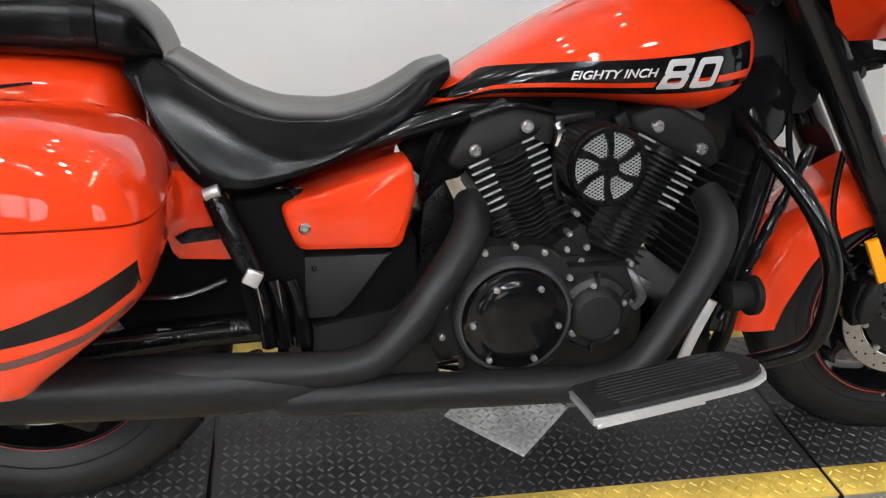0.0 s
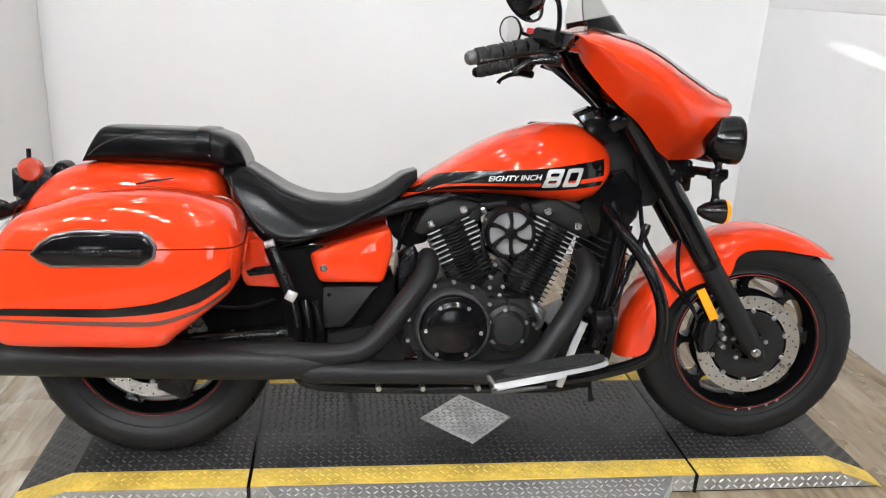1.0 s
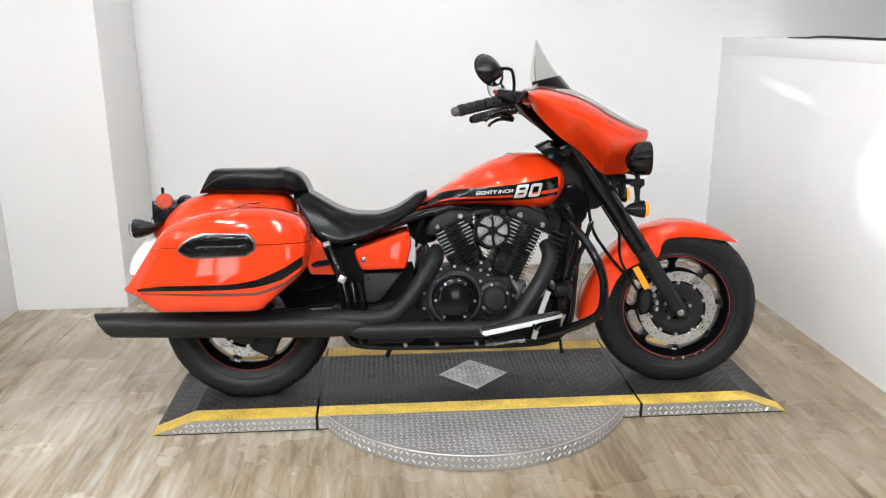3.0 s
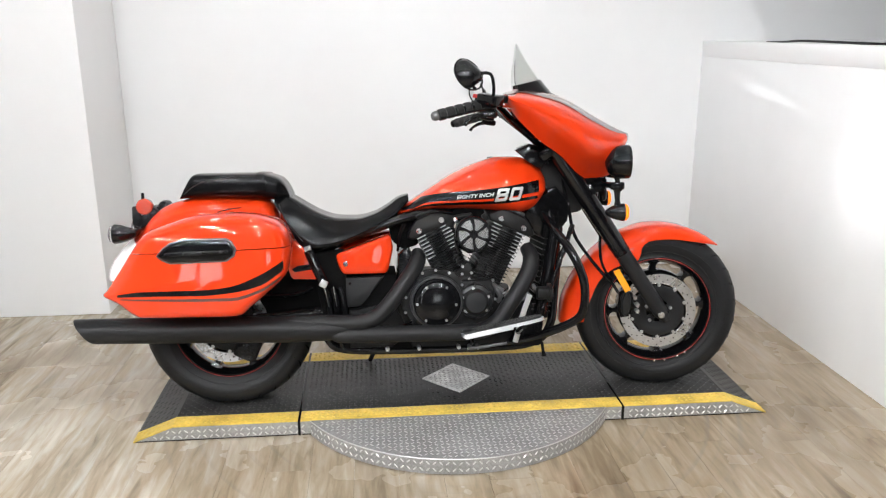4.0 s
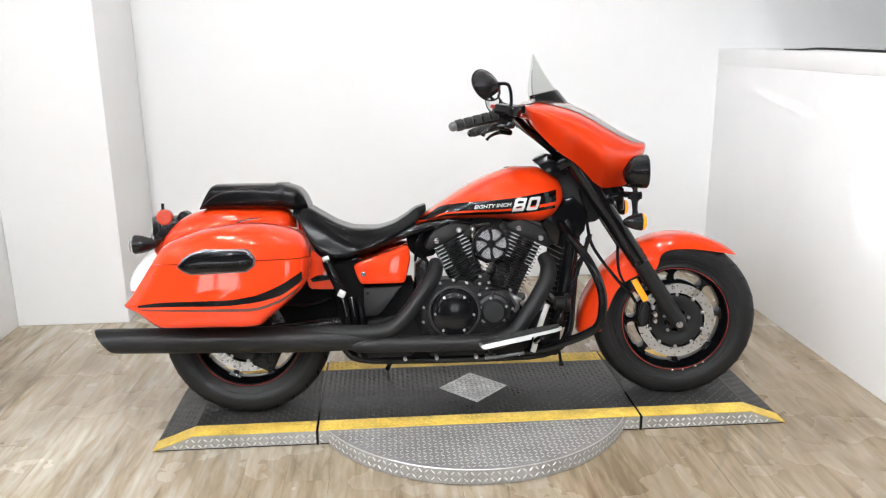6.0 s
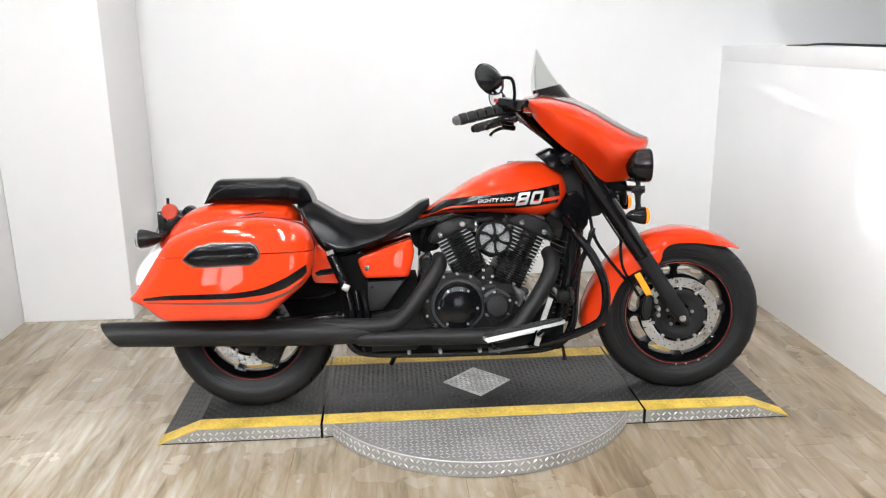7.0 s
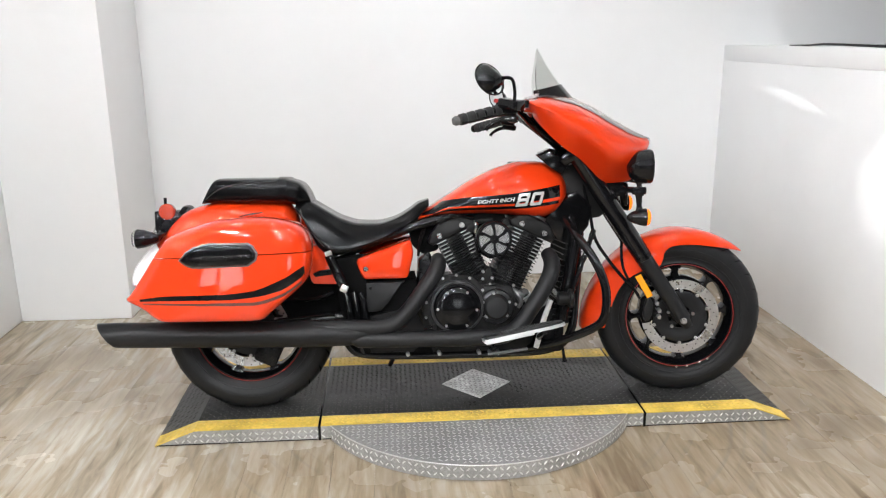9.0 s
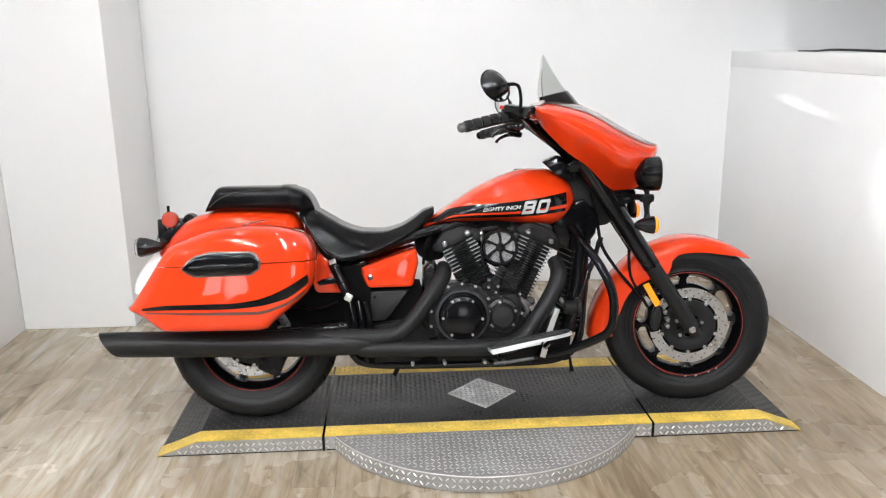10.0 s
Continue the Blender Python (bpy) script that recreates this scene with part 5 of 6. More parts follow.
def cylinder(base, tilt):
    """A finned cylinder with head and rocker cover; tilt in degrees from upright."""
    m = pose(base[0], 0, base[1], 0, tilt, 0)
    barrel = part("cylinder_barrel", turned(box((0.118, 0.205, 0.17), (0, 0, 0.055), 0.012), m), ENGINE, eng, "black finned engine cylinder")
    for k in range(10):
        fin = box((0.134, 0.222, 0.0036), (0, 0, 0.004 + 0.0135 * k), 0.0016, seg=1)
        part("fin", turned(fin, m), FINBLACK, barrel)
    column = part("cylinder_column", turned(tube([(0, -0.092, -0.01), (0, -0.092, 0.10), (0, -0.092, 0.222)], [0.018, 0.024, 0.028], 20, 2), m), ENGINE, barrel)
    for k in range(22):
        q, z = 0.024 + 0.0006 * k, 0.010 + 0.0094 * k
        part("column_fin", turned(lathe([(z, q), (z + 0.0008, q + 0.003), (z + 0.0026, q + 0.003), (z + 0.0034, q)], 20, (0, -0.098, 0), "Z"), m), FINBLACK, column)
    head_ob = part("cylinder_head", turned(box((0.126, 0.205, 0.10), (0, 0, 0.182), 0.010), m), ENGINE, eng, "black finned cylinder head")
    for k in range(7):
        z = 0.135 + 0.0145 * k
        half = 0.068
        part("head_fin", turned(box((2 * half, 0.232, 0.0050), (0, 0, z), 0.0018, seg=1), m), FINBLACK, head_ob)
        for sx in (-1, 1):
            edge = box((0.036, 0.0020, 0.0036), (sx * 0.049, -0.1166, z), 0.0, seg=1)
            part("fin_edge", turned(edge, m), FIN_EDGE, head_ob, "machined bright fin edge")
    prof = [(-0.084, -0.020), (-0.096, -0.004), (-0.094, 0.006), (-0.062, 0.030), (-0.036, 0.046), (0.036, 0.046), (0.062, 0.030), (0.094, 0.006), (0.096, -0.004), (0.084, -0.020)]
    cv = plate(prof, -0.122, 0.122, 0.010, 1, 3)
    lid = box((0.070, 0.20, 0.024), (0.0, -0.012, 0.046), 0.008, seg=3)
    part("rocker_cover", turned(cv, m @ pose(0, 0, 0.244)), ENGINE, head_ob, "satin black rocker cover")
    part("cover_plate", turned(lid, m @ pose(0, 0, 0.244)), SATIN, head_ob, "satin grey cover plate")
    for x in (-0.047, 0.047):
        part("head_bolt", turned(lathe([(-0.115, 0.0105), (-0.131, 0.0105), (-0.134, 0.007), (-0.130, 0.0055)], 16, (x, 0, 0.247), "Y"), m), STEEL, head_ob)


cylinder((0.878, 0.455), -25)
cylinder((0.984, 0.455), 25)

# air cleaner
AC = (0.928, 0.650)
bm = bmesh.new()
rings = []
for y, r, d in ((-0.10, 0.056, 0), (-0.135, 0.060, 0.0035), (-0.205, 0.062, 0.0035)):
    rings.append([Vector((AC[0] + (r + d * (i % 2)) * math.cos(2 * math.pi * i / 96), y, AC[1] + (r + d * (i % 2)) * math.sin(2 * math.pi * i / 96))) for i in range(96)])
loft(rings, bm=bm)
air = part("air_cleaner", bm, RUBBER, bike, "round pleated air cleaner with spoked mesh face", sharp=20)
MESH = mat("perforated_mesh", (0.48, 0.48, 0.48), 0.35, metal=0.4, grain=0.2, scale=300)
part("mesh_backing", lathe([(-0.207, 0.0605), (-0.2075, 0.002)], 48, (AC[0], 0, AC[1])), HOLE, air)
wires = bmesh.new()
for k in range(-12, 13):
    c = k * 0.0049
    h = math.sqrt(max(0.060**2 - c * c, 0))
    if h > 0.004:
        for rot in (25, -35):
            join(wires, turned(box((2 * h, 0.0014, 0.0016), (0, 0, c)), pose(AC[0], -0.2085 - (0.0012 if rot > 0 else 0), AC[1], 0, rot, 0)))
tagged(part("wire_mesh", wires, MESH, air, "silver wire mesh"), kind="stuff")
sp_bm = lathe([(-0.200, 0.066), (-0.214, 0.066), (-0.219, 0.063), (-0.219, 0.057), (-0.212, 0.055)], 64, (AC[0], 0, AC[1]))
bmesh.ops.delete(sp_bm, geom=[f for f in sp_bm.faces if len(f.verts) > 4], context="FACES")
for k in range(6):
    a = 30 + 60 * k
    own = plate([(0.006, -0.0045), (0.024, -0.0030), (0.036, -0.0050), (0.046, -0.0012), (0.058, -0.0010), (0.058, 0.0155), (0.047, 0.0100), (0.036, 0.0035), (0.024, 0.0040), (0.006, 0.0045)], -0.2185, -0.211, 0.0012)
    part("face_spoke", turned(own, pose(AC[0], 0, AC[1], 0, a, 0)), BLACK, air)
lathe([(-0.211, 0.017), (-0.220, 0.016), (-0.221, 0.002)], 24, (AC[0], 0, AC[1]), bm=sp_bm)
part("face_plate", sp_bm, BLACK, air, "black six-spoke swirled face")
brk = box((0.07, 0.012, 0.016), (0.900, -0.115, 0.712), 0.004, (0, -8, 0))
box((0.03, 0.014, 0.04), (0.852, -0.115, 0.690), 0.004, (0, 20, 0), bm=brk)
box((0.022, 0.014, 0.03), (0.985, -0.115, 0.705), 0.004, (0, -30, 0), bm=brk)
tube([(0.868, -0.13, 0.64), (0.872, -0.13, 0.60), (0.882, -0.13, 0.575)], 0.006, 8, 3, brk)
part("breather_bracket", brk, ENGINE, air, "black breather bracket")
part("breather_fitting", tube([(0.866, -0.128, 0.705), (0.872, -0.132, 0.69), (0.868, -0.130, 0.668)], [0.008, 0.010, 0.007], 10, 3), CHROME, air, "chrome breather fitting")
# added sheet that blacks out the gap between the cylinders
part("engine_gap_filler", plate(rounded([(0.855, 0.60), (0.868, 0.738), (0.985, 0.738), (1.005, 0.60), (0.93, 0.56)], 0.012), -0.085, 0.05, 0.005), HOLE, bike, "dark filler sheet added in the gap between the cylinders")
part("intake_manifold", tube([(0.86, -0.02, 0.62), (0.93, -0.06, 0.64), (1.0, -0.02, 0.62)], 0.035, 16), ENGINE, eng)

# frame
for y in (-0.105, 0.105):
    fr = part("frame_rail", tube([(0.36, y, 0.30), (0.38, y, 0.245), (0.43, y, 0.212), (0.60, y, 0.200), (0.98, y, 0.196), (1.16, y, 0.208), (1.235, y, 0.27), (1.255, y, 0.42), (1.262, y, 0.58), (1.235, y * 0.5, 0.78)], 0.0165, 14), GLOSS, bike, "gloss black frame tube")
    part("frame_top_rail", tube([(0.235, y, 0.56), (0.33, y, 0.585), (0.45, y, 0.63), (0.67, y, 0.706), (0.95, y * 0.5, 0.76), (1.2, y * 0.4, 0.83)], 0.0185, 14), GLOSS, fr)
    part("seat_strut", tube([(0.435, y * 1.2, 0.60), (0.437, y * 1.3, 0.48), (0.432, y * 1.3, 0.34), (0.43, y, 0.22)], 0.0165, 12), GLOSS, fr)
    part("swingarm", tube([(0.43, y * 1.1, 0.36), (0.25, y * 1.25, 0.355), (0.0, y * 1.3, 0.32)], [0.028, 0.026, 0.024], 14), BLACK, bike, "black swingarm")
for y0, s in ((-0.10, -1), (0.10, 1)):
    part("crash_bar", tube([(1.215, y0 * 0.7, 0.715), (1.240, y0 * 1.6, 0.66), (1.285, y0 * 2.3, 0.585), (1.320, y0 * 2.6, 0.505), (1.335, y0 * 2.6, 0.43), (1.326, y0 * 2.55, 0.350), (1.285, y0 * 2.3, 0.305), (1.170, y0 * 1.6, 0.245), (1.07, y0 * 1.1, 0.215)], 0.0165, 16), GLOSS, bike, "gloss black engine guard bar")
rad = part("radiator", box((0.065, 0.27, 0.36), (1.222, 0, 0.49), 0.008, (0, 10, 0)), HOLE, bike, "black radiator")
for k in range(14):
    part("radiator_fin", box((0.072, 0.274, 0.004), (1.222 + 0.0037 * (k - 7), 0, 0.34 + 0.021 * k), 0.0, (0, 10, 0)), ENGINE, rad)
part("radiator_tank", tube([(1.190, -0.14, 0.33), (1.222, -0.145, 0.50), (1.256, -0.14, 0.67)], 0.024, 12), GLOSS, rad, "gloss black radiator side tank")
mc = part("pedal_cylinder", lathe([(1.158, 0.010), (1.161, 0.024), (1.185, 0.026), (1.190, 0.024), (1.200, 0.024), (1.203, 0.035), (1.214, 0.035), (1.217, 0.028), (1.212, 0.020), (1.211, 0.002)], 28, (0, -0.225, 0.424), "X"), ENGINE, bike, "black round brake cylinder")
part("cylinder_mount", tube([(1.175, -0.225, 0.424), (1.18, -0.11, 0.43)], 0.016, 10, 1), BLACK, mc)
part("side_rail", tube([(1.196 + 0.0078 * k, -0.166, 0.352 + 0.0215 * k) for k in range(16)], [0.0085 if k % 2 else 0.0115 for k in range(16)], 12, 2), GLOSS, rad, "gloss black ribbed radiator rail")
# side cover and lower panels
cover_line = rounded([(0.414, 0.583), (0.622, 0.652), (0.631, 0.600), (0.608, 0.507), (0.440, 0.507), (0.424, 0.545)], 0.016)
bm = loft([[Vector((0.525 + (x - 0.525) * k, y, 0.575 + (z - 0.575) * k)) for x, z in cover_line] for y, k in ((-0.08, 1.0), (-0.150, 1.0), (-0.161, 0.988), (-0.168, 0.962), (-0.172, 0.92), (-0.1755, 0.80), (-0.1775, 0.55), (-0.1785, 0.2))])
side = part("side_cover", bm, RED, bike, "glossy orange-red side cover", sharp=50)
part("cover_bolt", bolts([(0.452, 0.548)], 0.0095, -0.165, -0.181, 16), CHROME, side, "bright cover bolt")
part("side_cover_left", plate([(0.416, 0.580), (0.600, 0.644), (0.626, 0.625), (0.612, 0.532), (0.555, 0.505), (0.442, 0.513)], 0.08, 0.172, 0.016, 2, 3), RED, bike, "glossy orange-red side cover")
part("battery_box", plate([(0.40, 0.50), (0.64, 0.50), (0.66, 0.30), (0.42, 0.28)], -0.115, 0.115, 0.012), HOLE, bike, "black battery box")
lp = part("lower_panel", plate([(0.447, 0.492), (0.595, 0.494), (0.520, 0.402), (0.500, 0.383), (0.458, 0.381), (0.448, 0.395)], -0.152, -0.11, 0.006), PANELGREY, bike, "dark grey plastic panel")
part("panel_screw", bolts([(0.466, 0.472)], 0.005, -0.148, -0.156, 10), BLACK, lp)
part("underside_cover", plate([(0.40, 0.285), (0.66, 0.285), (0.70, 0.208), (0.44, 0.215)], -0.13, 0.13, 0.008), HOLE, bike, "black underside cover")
part("belt_guard", plate([(0.46, 0.37), (0.60, 0.38), (0.70, 0.48), (0.72, 0.30), (0.62, 0.22), (0.46, 0.22)], -0.14, -0.10, 0.008), GREY, bike, "dark lower engine panel")
ms = part("bag_mount", tube([(0.318, -0.175, 0.602), (0.345, -0.19, 0.545), (0.378, -0.20, 0.470)], [0.018, 0.020, 0.018], 16, 3), BLACK, bike, "black saddlebag mounting strut")
part("mount_clamp", box((0.026, 0.03, 0.026), (0.372, -0.205, 0.483), 0.003, (0, 28, 0)), ALU, ms, "bright clamp nut")
part("mount_knob", tube([(0.306, -0.185, 0.606), (0.328, -0.185, 0.614)], 0.010, 12, 1), ALU, ms)
for x, o in ((0.385, 0.0), (0.412, 0.008), (0.440, 0.012)):
    part("rear_cover_tube", tube([(x - 0.012, -0.165, 0.46), (x, -0.17, 0.42), (x + 0.006, -0.17, 0.345)], 0.0125, 12, 3), GLOSS, ms, "gloss black cover tube")
# added sheet that keeps the gaps round the rear wheel dark
part("rear_gap_filler", plate([(0.08, 0.62), (0.36, 0.62), (0.47, 0.56), (0.47, 0.362), (0.30, 0.350), (0.16, 0.350), (0.12, 0.42)], -0.108, -0.098, 0.003), HOLE, bike, "dark filler sheet added beside the rear wheel")
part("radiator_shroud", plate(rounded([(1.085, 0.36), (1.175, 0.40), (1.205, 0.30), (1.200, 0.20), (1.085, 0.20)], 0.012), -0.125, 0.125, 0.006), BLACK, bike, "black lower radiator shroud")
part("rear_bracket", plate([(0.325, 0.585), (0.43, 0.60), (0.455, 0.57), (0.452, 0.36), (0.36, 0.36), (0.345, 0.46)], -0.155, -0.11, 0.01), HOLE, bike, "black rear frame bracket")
# chrome lines in place of the highlights on the gloss tubes
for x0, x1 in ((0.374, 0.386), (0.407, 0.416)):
    part("highlight_strip", tube([(x0, -0.184, 0.466), (x1, -0.184, 0.392)], 0.0022, 6, 1), CHROME, ms, "thin chrome strip standing in for a tube highlight")
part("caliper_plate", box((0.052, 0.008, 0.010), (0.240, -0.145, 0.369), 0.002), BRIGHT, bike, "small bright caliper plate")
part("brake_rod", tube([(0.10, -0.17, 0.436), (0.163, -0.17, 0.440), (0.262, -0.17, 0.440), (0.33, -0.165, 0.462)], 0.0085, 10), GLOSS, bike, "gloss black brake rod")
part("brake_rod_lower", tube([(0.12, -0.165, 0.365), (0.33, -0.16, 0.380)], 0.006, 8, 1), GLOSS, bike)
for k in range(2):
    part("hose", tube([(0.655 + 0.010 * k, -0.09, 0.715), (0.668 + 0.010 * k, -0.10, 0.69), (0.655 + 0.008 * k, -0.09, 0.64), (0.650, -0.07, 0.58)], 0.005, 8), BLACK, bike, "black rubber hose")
# added sheet that darkens the hose gap behind the rear cylinder
part("tank_gap_filler", plate(rounded([(0.612, 0.700), (0.74, 0.735), (0.73, 0.60), (0.668, 0.585), (0.628, 0.62)], 0.012), -0.06, 0.06, 0.005), HOLE, bike, "dark filler sheet added under the tank in place of hoses")
part("airbox_cover", plate([(0.640, 0.38), (0.652, 0.56), (0.690, 0.60), (0.74, 0.50), (0.76, 0.40)], -0.085, 0.085, 0.01), BLACK, bike, "black cover behind the engine")
part("left_engine_case", plate([(0.70, 0.22), (1.14, 0.22), (1.15, 0.33), (1.06, 0.37), (0.70, 0.45)], 0.12, 0.20, 0.012), ENGINE, eng)
part("spark_lead", tube([(0.72, -0.13, 0.715), (0.78, -0.14, 0.735), (0.86, -0.12, 0.722)], 0.006, 8), BLACK, bike)

# floorboards, pedal and sidestand
for s in (-1, 1):
    tilt = pose(1.010, 0.345 * s, 0.325, 9 * s, -10.5, 0)
    out = [(-0.145, -0.055), (-0.13, -0.068), (0.05, -0.070), (0.125, -0.060), (0.148, -0.030), (0.150, 0.020), (0.120, 0.058), (0.04, 0.066), (-0.13, 0.058), (-0.145, 0.045)]
    def board(z0, z1, k):
        own = bmesh.new()
        pts = [(p.x * k, p.y * k) for p in smooth([(a, b, 0) for a, b in out], 3, True)]
        lo = [own.verts.new((x, y, z0)) for x, y in pts]
        hi = [own.verts.new((x, y, z1)) for x, y in pts]
        own.faces.new(lo[::-1])
        own.faces.new(hi)
        for i in range(len(pts)):
            j = (i + 1) % len(pts)
            own.faces.new((lo[i], lo[j], hi[j], hi[i]))
        bmesh.ops.bevel(own, geom=[e for e in own.edges if abs(e.verts[0].co.z - e.verts[1].co.z) < 1e-6], offset=0.0025, segments=2, affect="EDGES")
        return turned(own, tilt)
    fb = part("floorboard", board(-0.003, 0.008, 1.0), BRIGHT, bike, "footboard with bright metal rim")
    part("rim_ledge", turned(plate(rounded([(-0.142, -0.010), (0.03, -0.010), (0.03, -0.003), (-0.142, -0.003)], 0.002, 2), -0.066, 0.052, 0.0015), tilt), BRIGHT, fb, "lower step of the metal rim")
    part("floorboard_mat", board(0.008, 0.016, 0.955), PAD, fb, "ridged black rubber mat")
    for k in range(9):
        y = -0.048 + 0.012 * k
        part("mat_ridge", turned(box((0.235 - 0.01 * abs(k - 4), 0.004, 0.003), (0, y, 0.017)), tilt), PAD, fb)
    part("board_bracket", tube([(0.90, 0.34 * s, 0.295), (0.92, 0.20 * s, 0.255), (0.93, 0.10 * s, 0.20)], 0.012, 10), GLOSS, fb)
    part("board_bracket_front", tube([(1.09, 0.34 * s, 0.325), (1.09, 0.20 * s, 0.27), (1.08, 0.10 * s, 0.21)], 0.012, 10), GLOSS, fb)
part("brake_pedal", tube([(1.078, -0.222, 0.240), (1.088, -0.224, 0.275), (1.108, -0.228, 0.350), (1.133, -0.232, 0.420)], [0.010, 0.011, 0.0105, 0.010], 12, 3, flat=0.5), BRIGHT, bike, "bare aluminium brake pedal arm")
part("linkage", tube([(0.90, -0.20, 0.218), (0.96, -0.20, 0.222), (1.05, -0.20, 0.232)], [0.0065, 0.0065, 0.005], 10, 2), ZINC, bike, "bright brake linkage rod")
bolt_row("frame_bolt", [(0.872, 0.212), (0.915, 0.210), (0.945, 0.209), (0.60, 0.214), (0.72, 0.213)], 0.0075, -0.12, -0.16, STEEL, bike)
part("sidestand", tube([(0.57, 0.11, 0.205), (0.55, 0.20, 0.130), (0.53, 0.315, 0.058)], [0.012, 0.011, 0.010], 12, 2), BLACK, bike, "black sidestand")
part("drain_hose", tube([(1.213, -0.07, 0.20), (1.216, -0.075, 0.17), (1.220, -0.078, 0.145)], [0.006, 0.006, 0.010], 8, 2), BLACK, bike)


# ---------- floor of wood-look planks ----------
def plank_material():
    m = bpy.data.materials.new("wood_look_plank")
    m.use_nodes = True
    nt = m.node_tree
    b = nt.nodes["Principled BSDF"]
    tc, oi = nt.nodes.new("ShaderNodeTexCoord"), nt.nodes.new("ShaderNodeObjectInfo")
    mp = nt.nodes.new("ShaderNodeMapping")
    mp.inputs["Scale"].default_value = (16.0, 2.2, 1.0)
    off = nt.nodes.new("ShaderNodeVectorMath")
    off.operation = "SCALE"
    off.inputs["Scale"].default_value = 37.0
    cmb = nt.nodes.new("ShaderNodeCombineXYZ")
    for k in range(3):
        nt.links.new(oi.outputs["Random"], cmb.inputs[k])
    nt.links.new(cmb.outputs[0], off.inputs[0])
    nt.links.new(off.outputs[0], mp.inputs["Location"])
    nt.links.new(tc.outputs["Object"], mp.inputs["Vector"])
    grain = nt.nodes.new("ShaderNodeTexNoise")
    grain.inputs["Scale"].default_value, grain.inputs["Detail"].default_value, grain.inputs["Distortion"].default_value = 2.2, 8, 0.6
    nt.links.new(mp.outputs[0], grain.inputs["Vector"])
    blot = nt.nodes.new("ShaderNodeTexNoise")
    blot.inputs["Scale"].default_value, blot.inputs["Detail"].default_value = 1.4, 4
    mp2 = nt.nodes.new("ShaderNodeMapping")
    mp2.inputs["Scale"].default_value = (10.0, 1.0, 1.0)
    nt.links.new(off.outputs[0], mp2.inputs["Location"])
    nt.links.new(tc.outputs["Object"], mp2.inputs["Vector"])
    nt.links.new(mp2.outputs[0], blot.inputs["Vector"])
    ramp = nt.nodes.new("ShaderNodeValToRGB")
    e = ramp.color_ramp.elements
    e[0].position, e[0].color = 0.30, (0.190, 0.148, 0.098, 1)
    e[1].position, e[1].color = 0.72, (0.585, 0.545, 0.475, 1)
    mid = ramp.color_ramp.elements.new(0.5)
    mid.color = (0.400, 0.338, 0.250, 1)
    add = nt.nodes.new("ShaderNodeMath")
    add.operation = "MULTIPLY_ADD"
    add.inputs[1].default_value, add.inputs[2].default_value = 0.55, -0.06
    nt.links.new(grain.outputs["Fac"], add.inputs[0])
    add2 = nt.nodes.new("ShaderNodeMath")
    add2.operation = "MULTIPLY_ADD"
    add2.inputs[1].default_value = 0.62
    nt.links.new(blot.outputs["Fac"], add2.inputs[0])
    nt.links.new(add.outputs[0], add2.inputs[2])
    nt.links.new(add2.outputs[0], ramp.inputs["Fac"])
    tone = nt.nodes.new("ShaderNodeMapRange")
    tone.inputs["To Min"].default_value, tone.inputs["To Max"].default_value = 0.93, 1.07
    nt.links.new(oi.outputs["Random"], tone.inputs["Value"])
    mix = nt.nodes.new("ShaderNodeMix")
    mix.data_type, mix.blend_type = "RGBA", "MULTIPLY"
    mix.inputs["Factor"].default_value = 1
    nt.links.new(ramp.outputs[0], mix.inputs["A"])
    nt.links.new(tone.outputs[0], mix.inputs["B"])
    # grey scuffs and tyre dust
    geo = nt.nodes.new("ShaderNodeNewGeometry")
    scuff = nt.nodes.new("ShaderNodeTexNoise")
    scuff.inputs["Scale"].default_value, scuff.inputs["Detail"].default_value = 2.6, 4
    nt.links.new(geo.outputs["Position"], scuff.inputs["Vector"])
    sr = nt.nodes.new("ShaderNodeMapRange")
    sr.inputs["From Min"].default_value, sr.inputs["From Max"].default_value = 0.52, 0.72
    sr.inputs["To Min"].default_value, sr.inputs["To Max"].default_value = 0.0, 0.18
    nt.links.new(scuff.outputs["Fac"], sr.inputs["Value"])
    mix2 = nt.nodes.new("ShaderNodeMix")
    mix2.data_type = "RGBA"
    nt.links.new(sr.outputs[0], mix2.inputs["Factor"])
    nt.links.new(mix.outputs["Result"], mix2.inputs["A"])
    mix2.inputs["B"].default_value = (0.31, 0.29, 0.265, 1)
    # broad worn brown patches, dimmer light to the right painted in, and tyre arcs turned round the platform
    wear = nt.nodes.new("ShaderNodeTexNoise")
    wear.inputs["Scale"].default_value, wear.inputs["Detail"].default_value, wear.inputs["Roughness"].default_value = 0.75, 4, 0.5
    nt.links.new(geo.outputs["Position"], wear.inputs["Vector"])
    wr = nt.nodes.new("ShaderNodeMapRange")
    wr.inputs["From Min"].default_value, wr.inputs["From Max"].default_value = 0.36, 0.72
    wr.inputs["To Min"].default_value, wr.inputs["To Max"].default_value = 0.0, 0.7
    # weaker light painted in: the brown deepens steadily towards +x
    sep, right_dimming, both = nt.nodes.new("ShaderNodeSeparateXYZ"), nt.nodes.new("ShaderNodeMapRange"), nt.nodes.new("ShaderNodeMath")
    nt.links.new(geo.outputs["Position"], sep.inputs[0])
    nt.links.new(sep.outputs["X"], right_dimming.inputs["Value"])
    right_dimming.inputs["From Min"].default_value, right_dimming.inputs["From Max"].default_value = -0.2, 2.2
    right_dimming.inputs["To Min"].default_value, right_dimming.inputs["To Max"].default_value = -0.08, 0.30
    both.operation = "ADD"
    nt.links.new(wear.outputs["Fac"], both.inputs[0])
    nt.links.new(right_dimming.outputs[0], both.inputs[1])
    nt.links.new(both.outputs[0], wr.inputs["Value"])
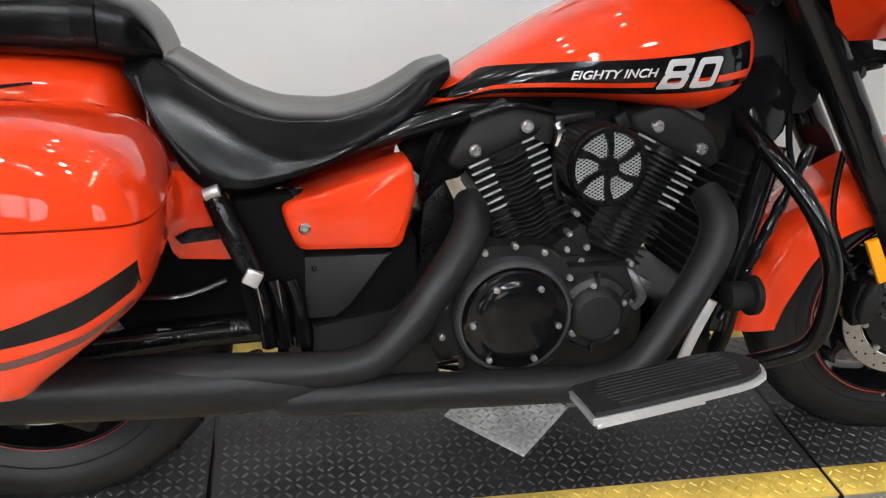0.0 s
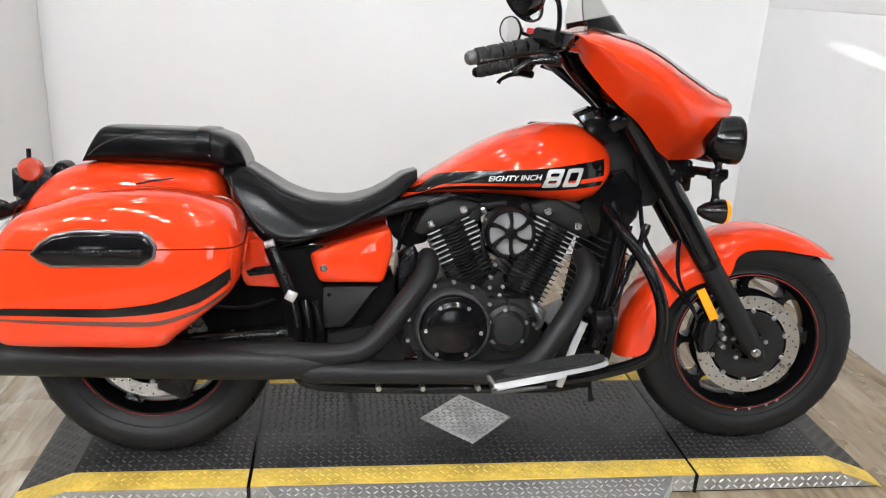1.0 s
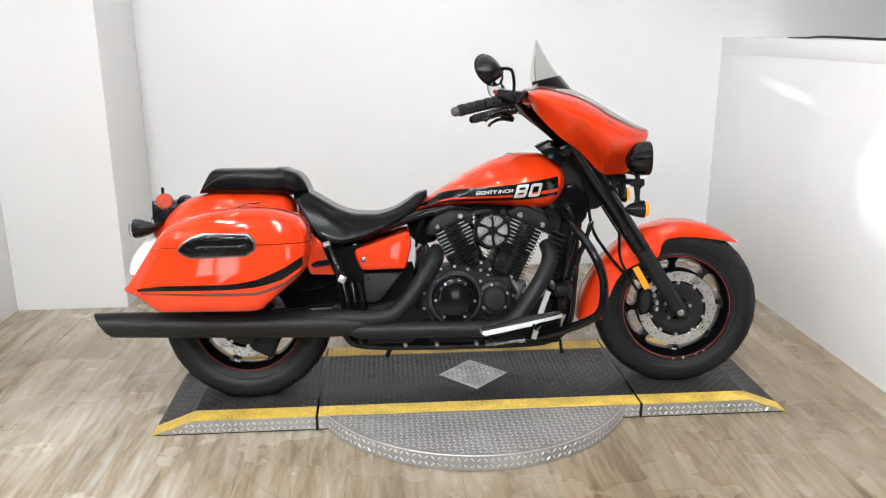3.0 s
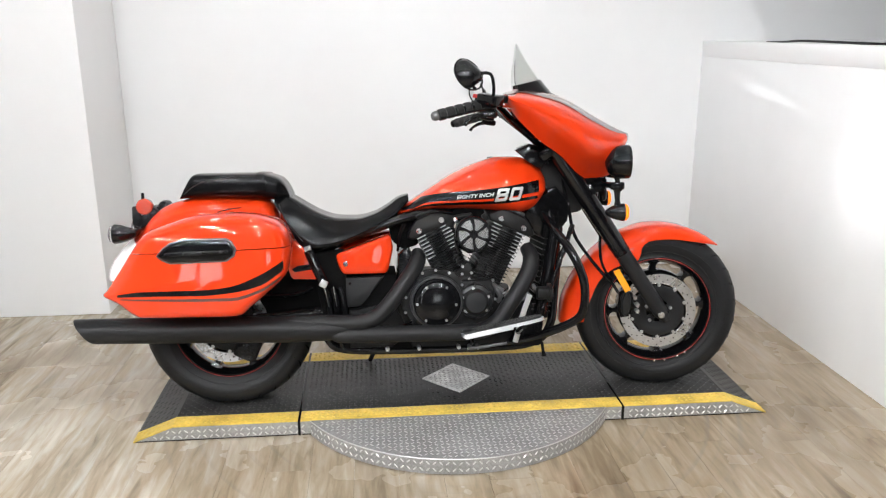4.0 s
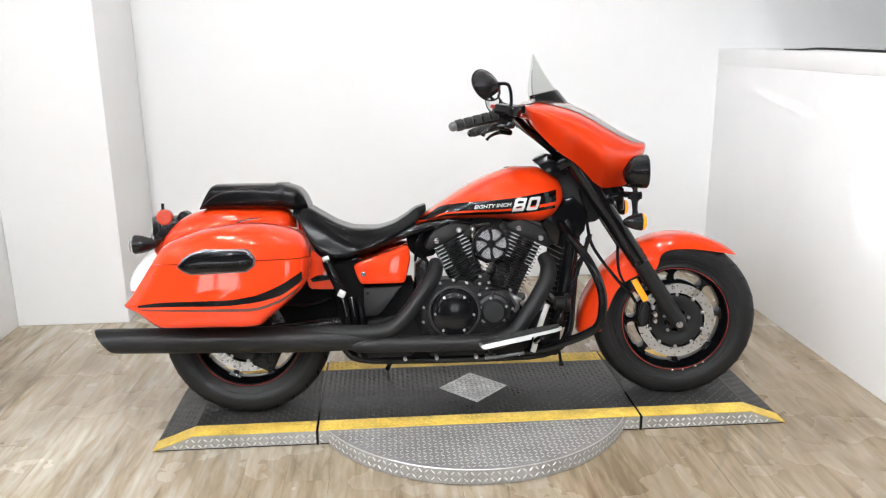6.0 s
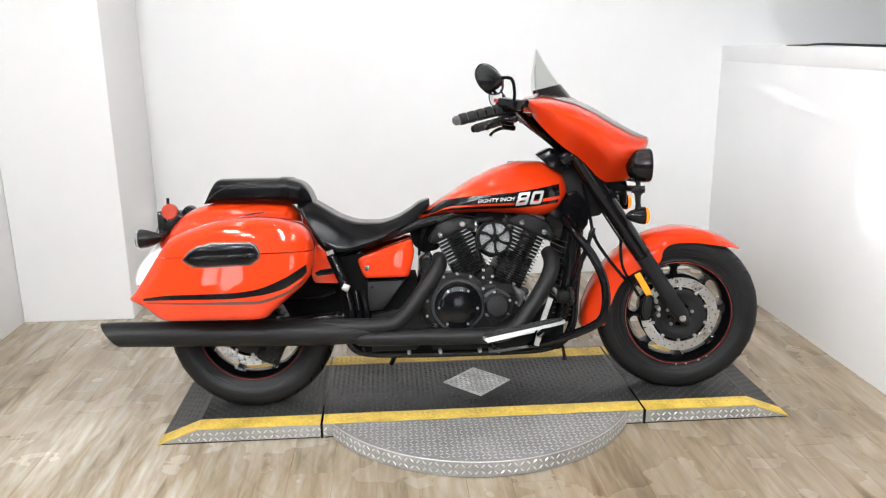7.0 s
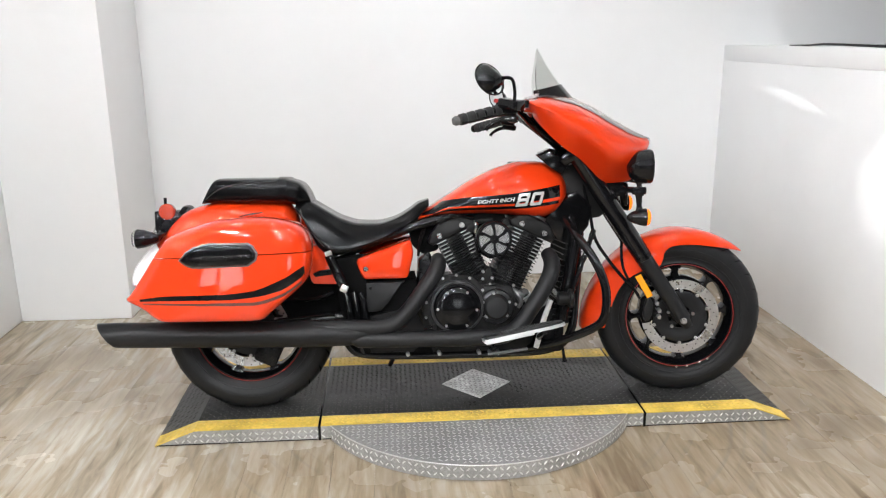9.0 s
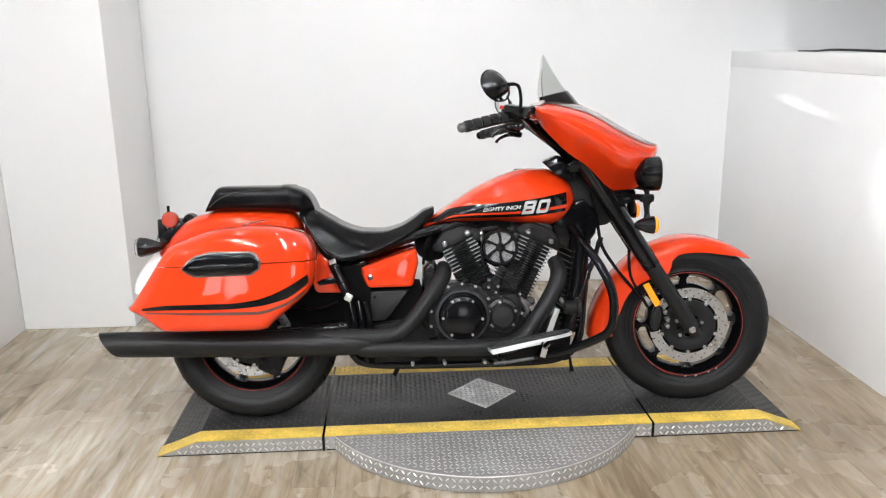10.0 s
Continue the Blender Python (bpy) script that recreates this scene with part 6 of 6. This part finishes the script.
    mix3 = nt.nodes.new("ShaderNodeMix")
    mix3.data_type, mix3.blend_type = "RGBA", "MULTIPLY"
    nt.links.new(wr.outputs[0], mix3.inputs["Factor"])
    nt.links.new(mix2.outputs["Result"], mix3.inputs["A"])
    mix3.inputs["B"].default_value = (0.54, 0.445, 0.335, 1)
    away = nt.nodes.new("ShaderNodeVectorMath")
    away.operation = "DISTANCE"
    away.inputs[1].default_value = (DISC_C[0], DISC_C[1], 0)
    nt.links.new(geo.outputs["Position"], away.inputs[0])
    rings_n = nt.nodes.new("ShaderNodeTexNoise")
    rings_n.noise_dimensions = "1D"
    rings_n.inputs["Scale"].default_value, rings_n.inputs["Detail"].default_value = 24.0, 6
    nt.links.new(away.outputs["Value"], rings_n.inputs["W"])
    arc = nt.nodes.new("ShaderNodeMath")
    arc.operation = "MULTIPLY"
    rg = nt.nodes.new("ShaderNodeMapRange")
    rg.inputs["From Min"].default_value, rg.inputs["From Max"].default_value = 0.54, 0.70
    nt.links.new(rings_n.outputs["Fac"], rg.inputs["Value"])
    spot = nt.nodes.new("ShaderNodeTexNoise")
    spot.inputs["Scale"].default_value, spot.inputs["Detail"].default_value = 1.7, 3
    nt.links.new(geo.outputs["Position"], spot.inputs["Vector"])
    sg = nt.nodes.new("ShaderNodeMapRange")
    sg.inputs["From Min"].default_value, sg.inputs["From Max"].default_value = 0.44, 0.76
    sg.inputs["To Max"].default_value = 0.5
    nt.links.new(spot.outputs["Fac"], sg.inputs["Value"])
    nt.links.new(rg.outputs[0], arc.inputs[0])
    nt.links.new(sg.outputs[0], arc.inputs[1])
    mix4 = nt.nodes.new("ShaderNodeMix")
    mix4.data_type = "RGBA"
    nt.links.new(arc.outputs[0], mix4.inputs["Factor"])
    nt.links.new(mix3.outputs["Result"], mix4.inputs["A"])
    mix4.inputs["B"].default_value = (0.17, 0.155, 0.14, 1)
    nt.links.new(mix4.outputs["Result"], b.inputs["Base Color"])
    rr = nt.nodes.new("ShaderNodeMapRange")
    rr.inputs["To Min"].default_value, rr.inputs["To Max"].default_value = 0.17, 0.36
    nt.links.new(scuff.outputs["Fac"], rr.inputs["Value"])
    nt.links.new(rr.outputs[0], b.inputs["Roughness"])
    bp = nt.nodes.new("ShaderNodeBump")
    bp.inputs["Strength"].default_value, bp.inputs["Distance"].default_value = 0.15, 0.001
    nt.links.new(grain.outputs["Fac"], bp.inputs["Height"])
    nt.links.new(bp.outputs["Normal"], b.inputs["Normal"])
    return m


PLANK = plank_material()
floor = slab("floor", (X_LEFT - 3.0, -3.61, -0.12), (X_RIGHT + 3.0, Y_BACK + 0.15, -0.008), mat("floor_joint", (0.27, 0.23, 0.18), 0.8, grain=0.2), 0.0, "worn wood-look vinyl plank floor", "floor")
PW, PL = 0.152, 1.22
plank_bm = bmesh.new()
top = [(-PW / 2 + 0.0004, -PL / 2 + 0.0004), (PW / 2 - 0.0004, -PL / 2 + 0.0004), (PW / 2 - 0.0004, PL / 2 - 0.0004), (-PW / 2 + 0.0004, PL / 2 - 0.0004)]
hi_v = [plank_bm.verts.new((x, y, 0)) for x, y in top]
lo_v = [plank_bm.verts.new((x, y, -0.008)) for x, y in top]
plank_bm.faces.new(hi_v)
for i in range(4):
    plank_bm.faces.new((lo_v[i], lo_v[(i + 1) % 4], hi_v[(i + 1) % 4], hi_v[i]))
plank_me = bpy.data.meshes.new("plank")
plank_bm.to_mesh(plank_me)
plank_bm.free()
plank_me.materials.append(PLANK)
rng = random.Random(5)
for i in range(int((X_RIGHT - X_LEFT) / PW) + 2):
    shift = rng.random() * PL
    for j in range(8):
        x, y = X_LEFT + PW * (i + 0.5) - 0.06, Y_BACK - PL * (j + 0.5) + shift
        y0, y1 = max(y - PL / 2, -3.60), min(y + PL / 2, Y_BACK - 0.002)
        if y1 - y0 < 0.05:
            continue
        ob = new("plank", plank_me)
        ob.parent = floor
        ob.location = (x, (y0 + y1) / 2, 0)
        ob.scale.y = (y1 - y0) / PL
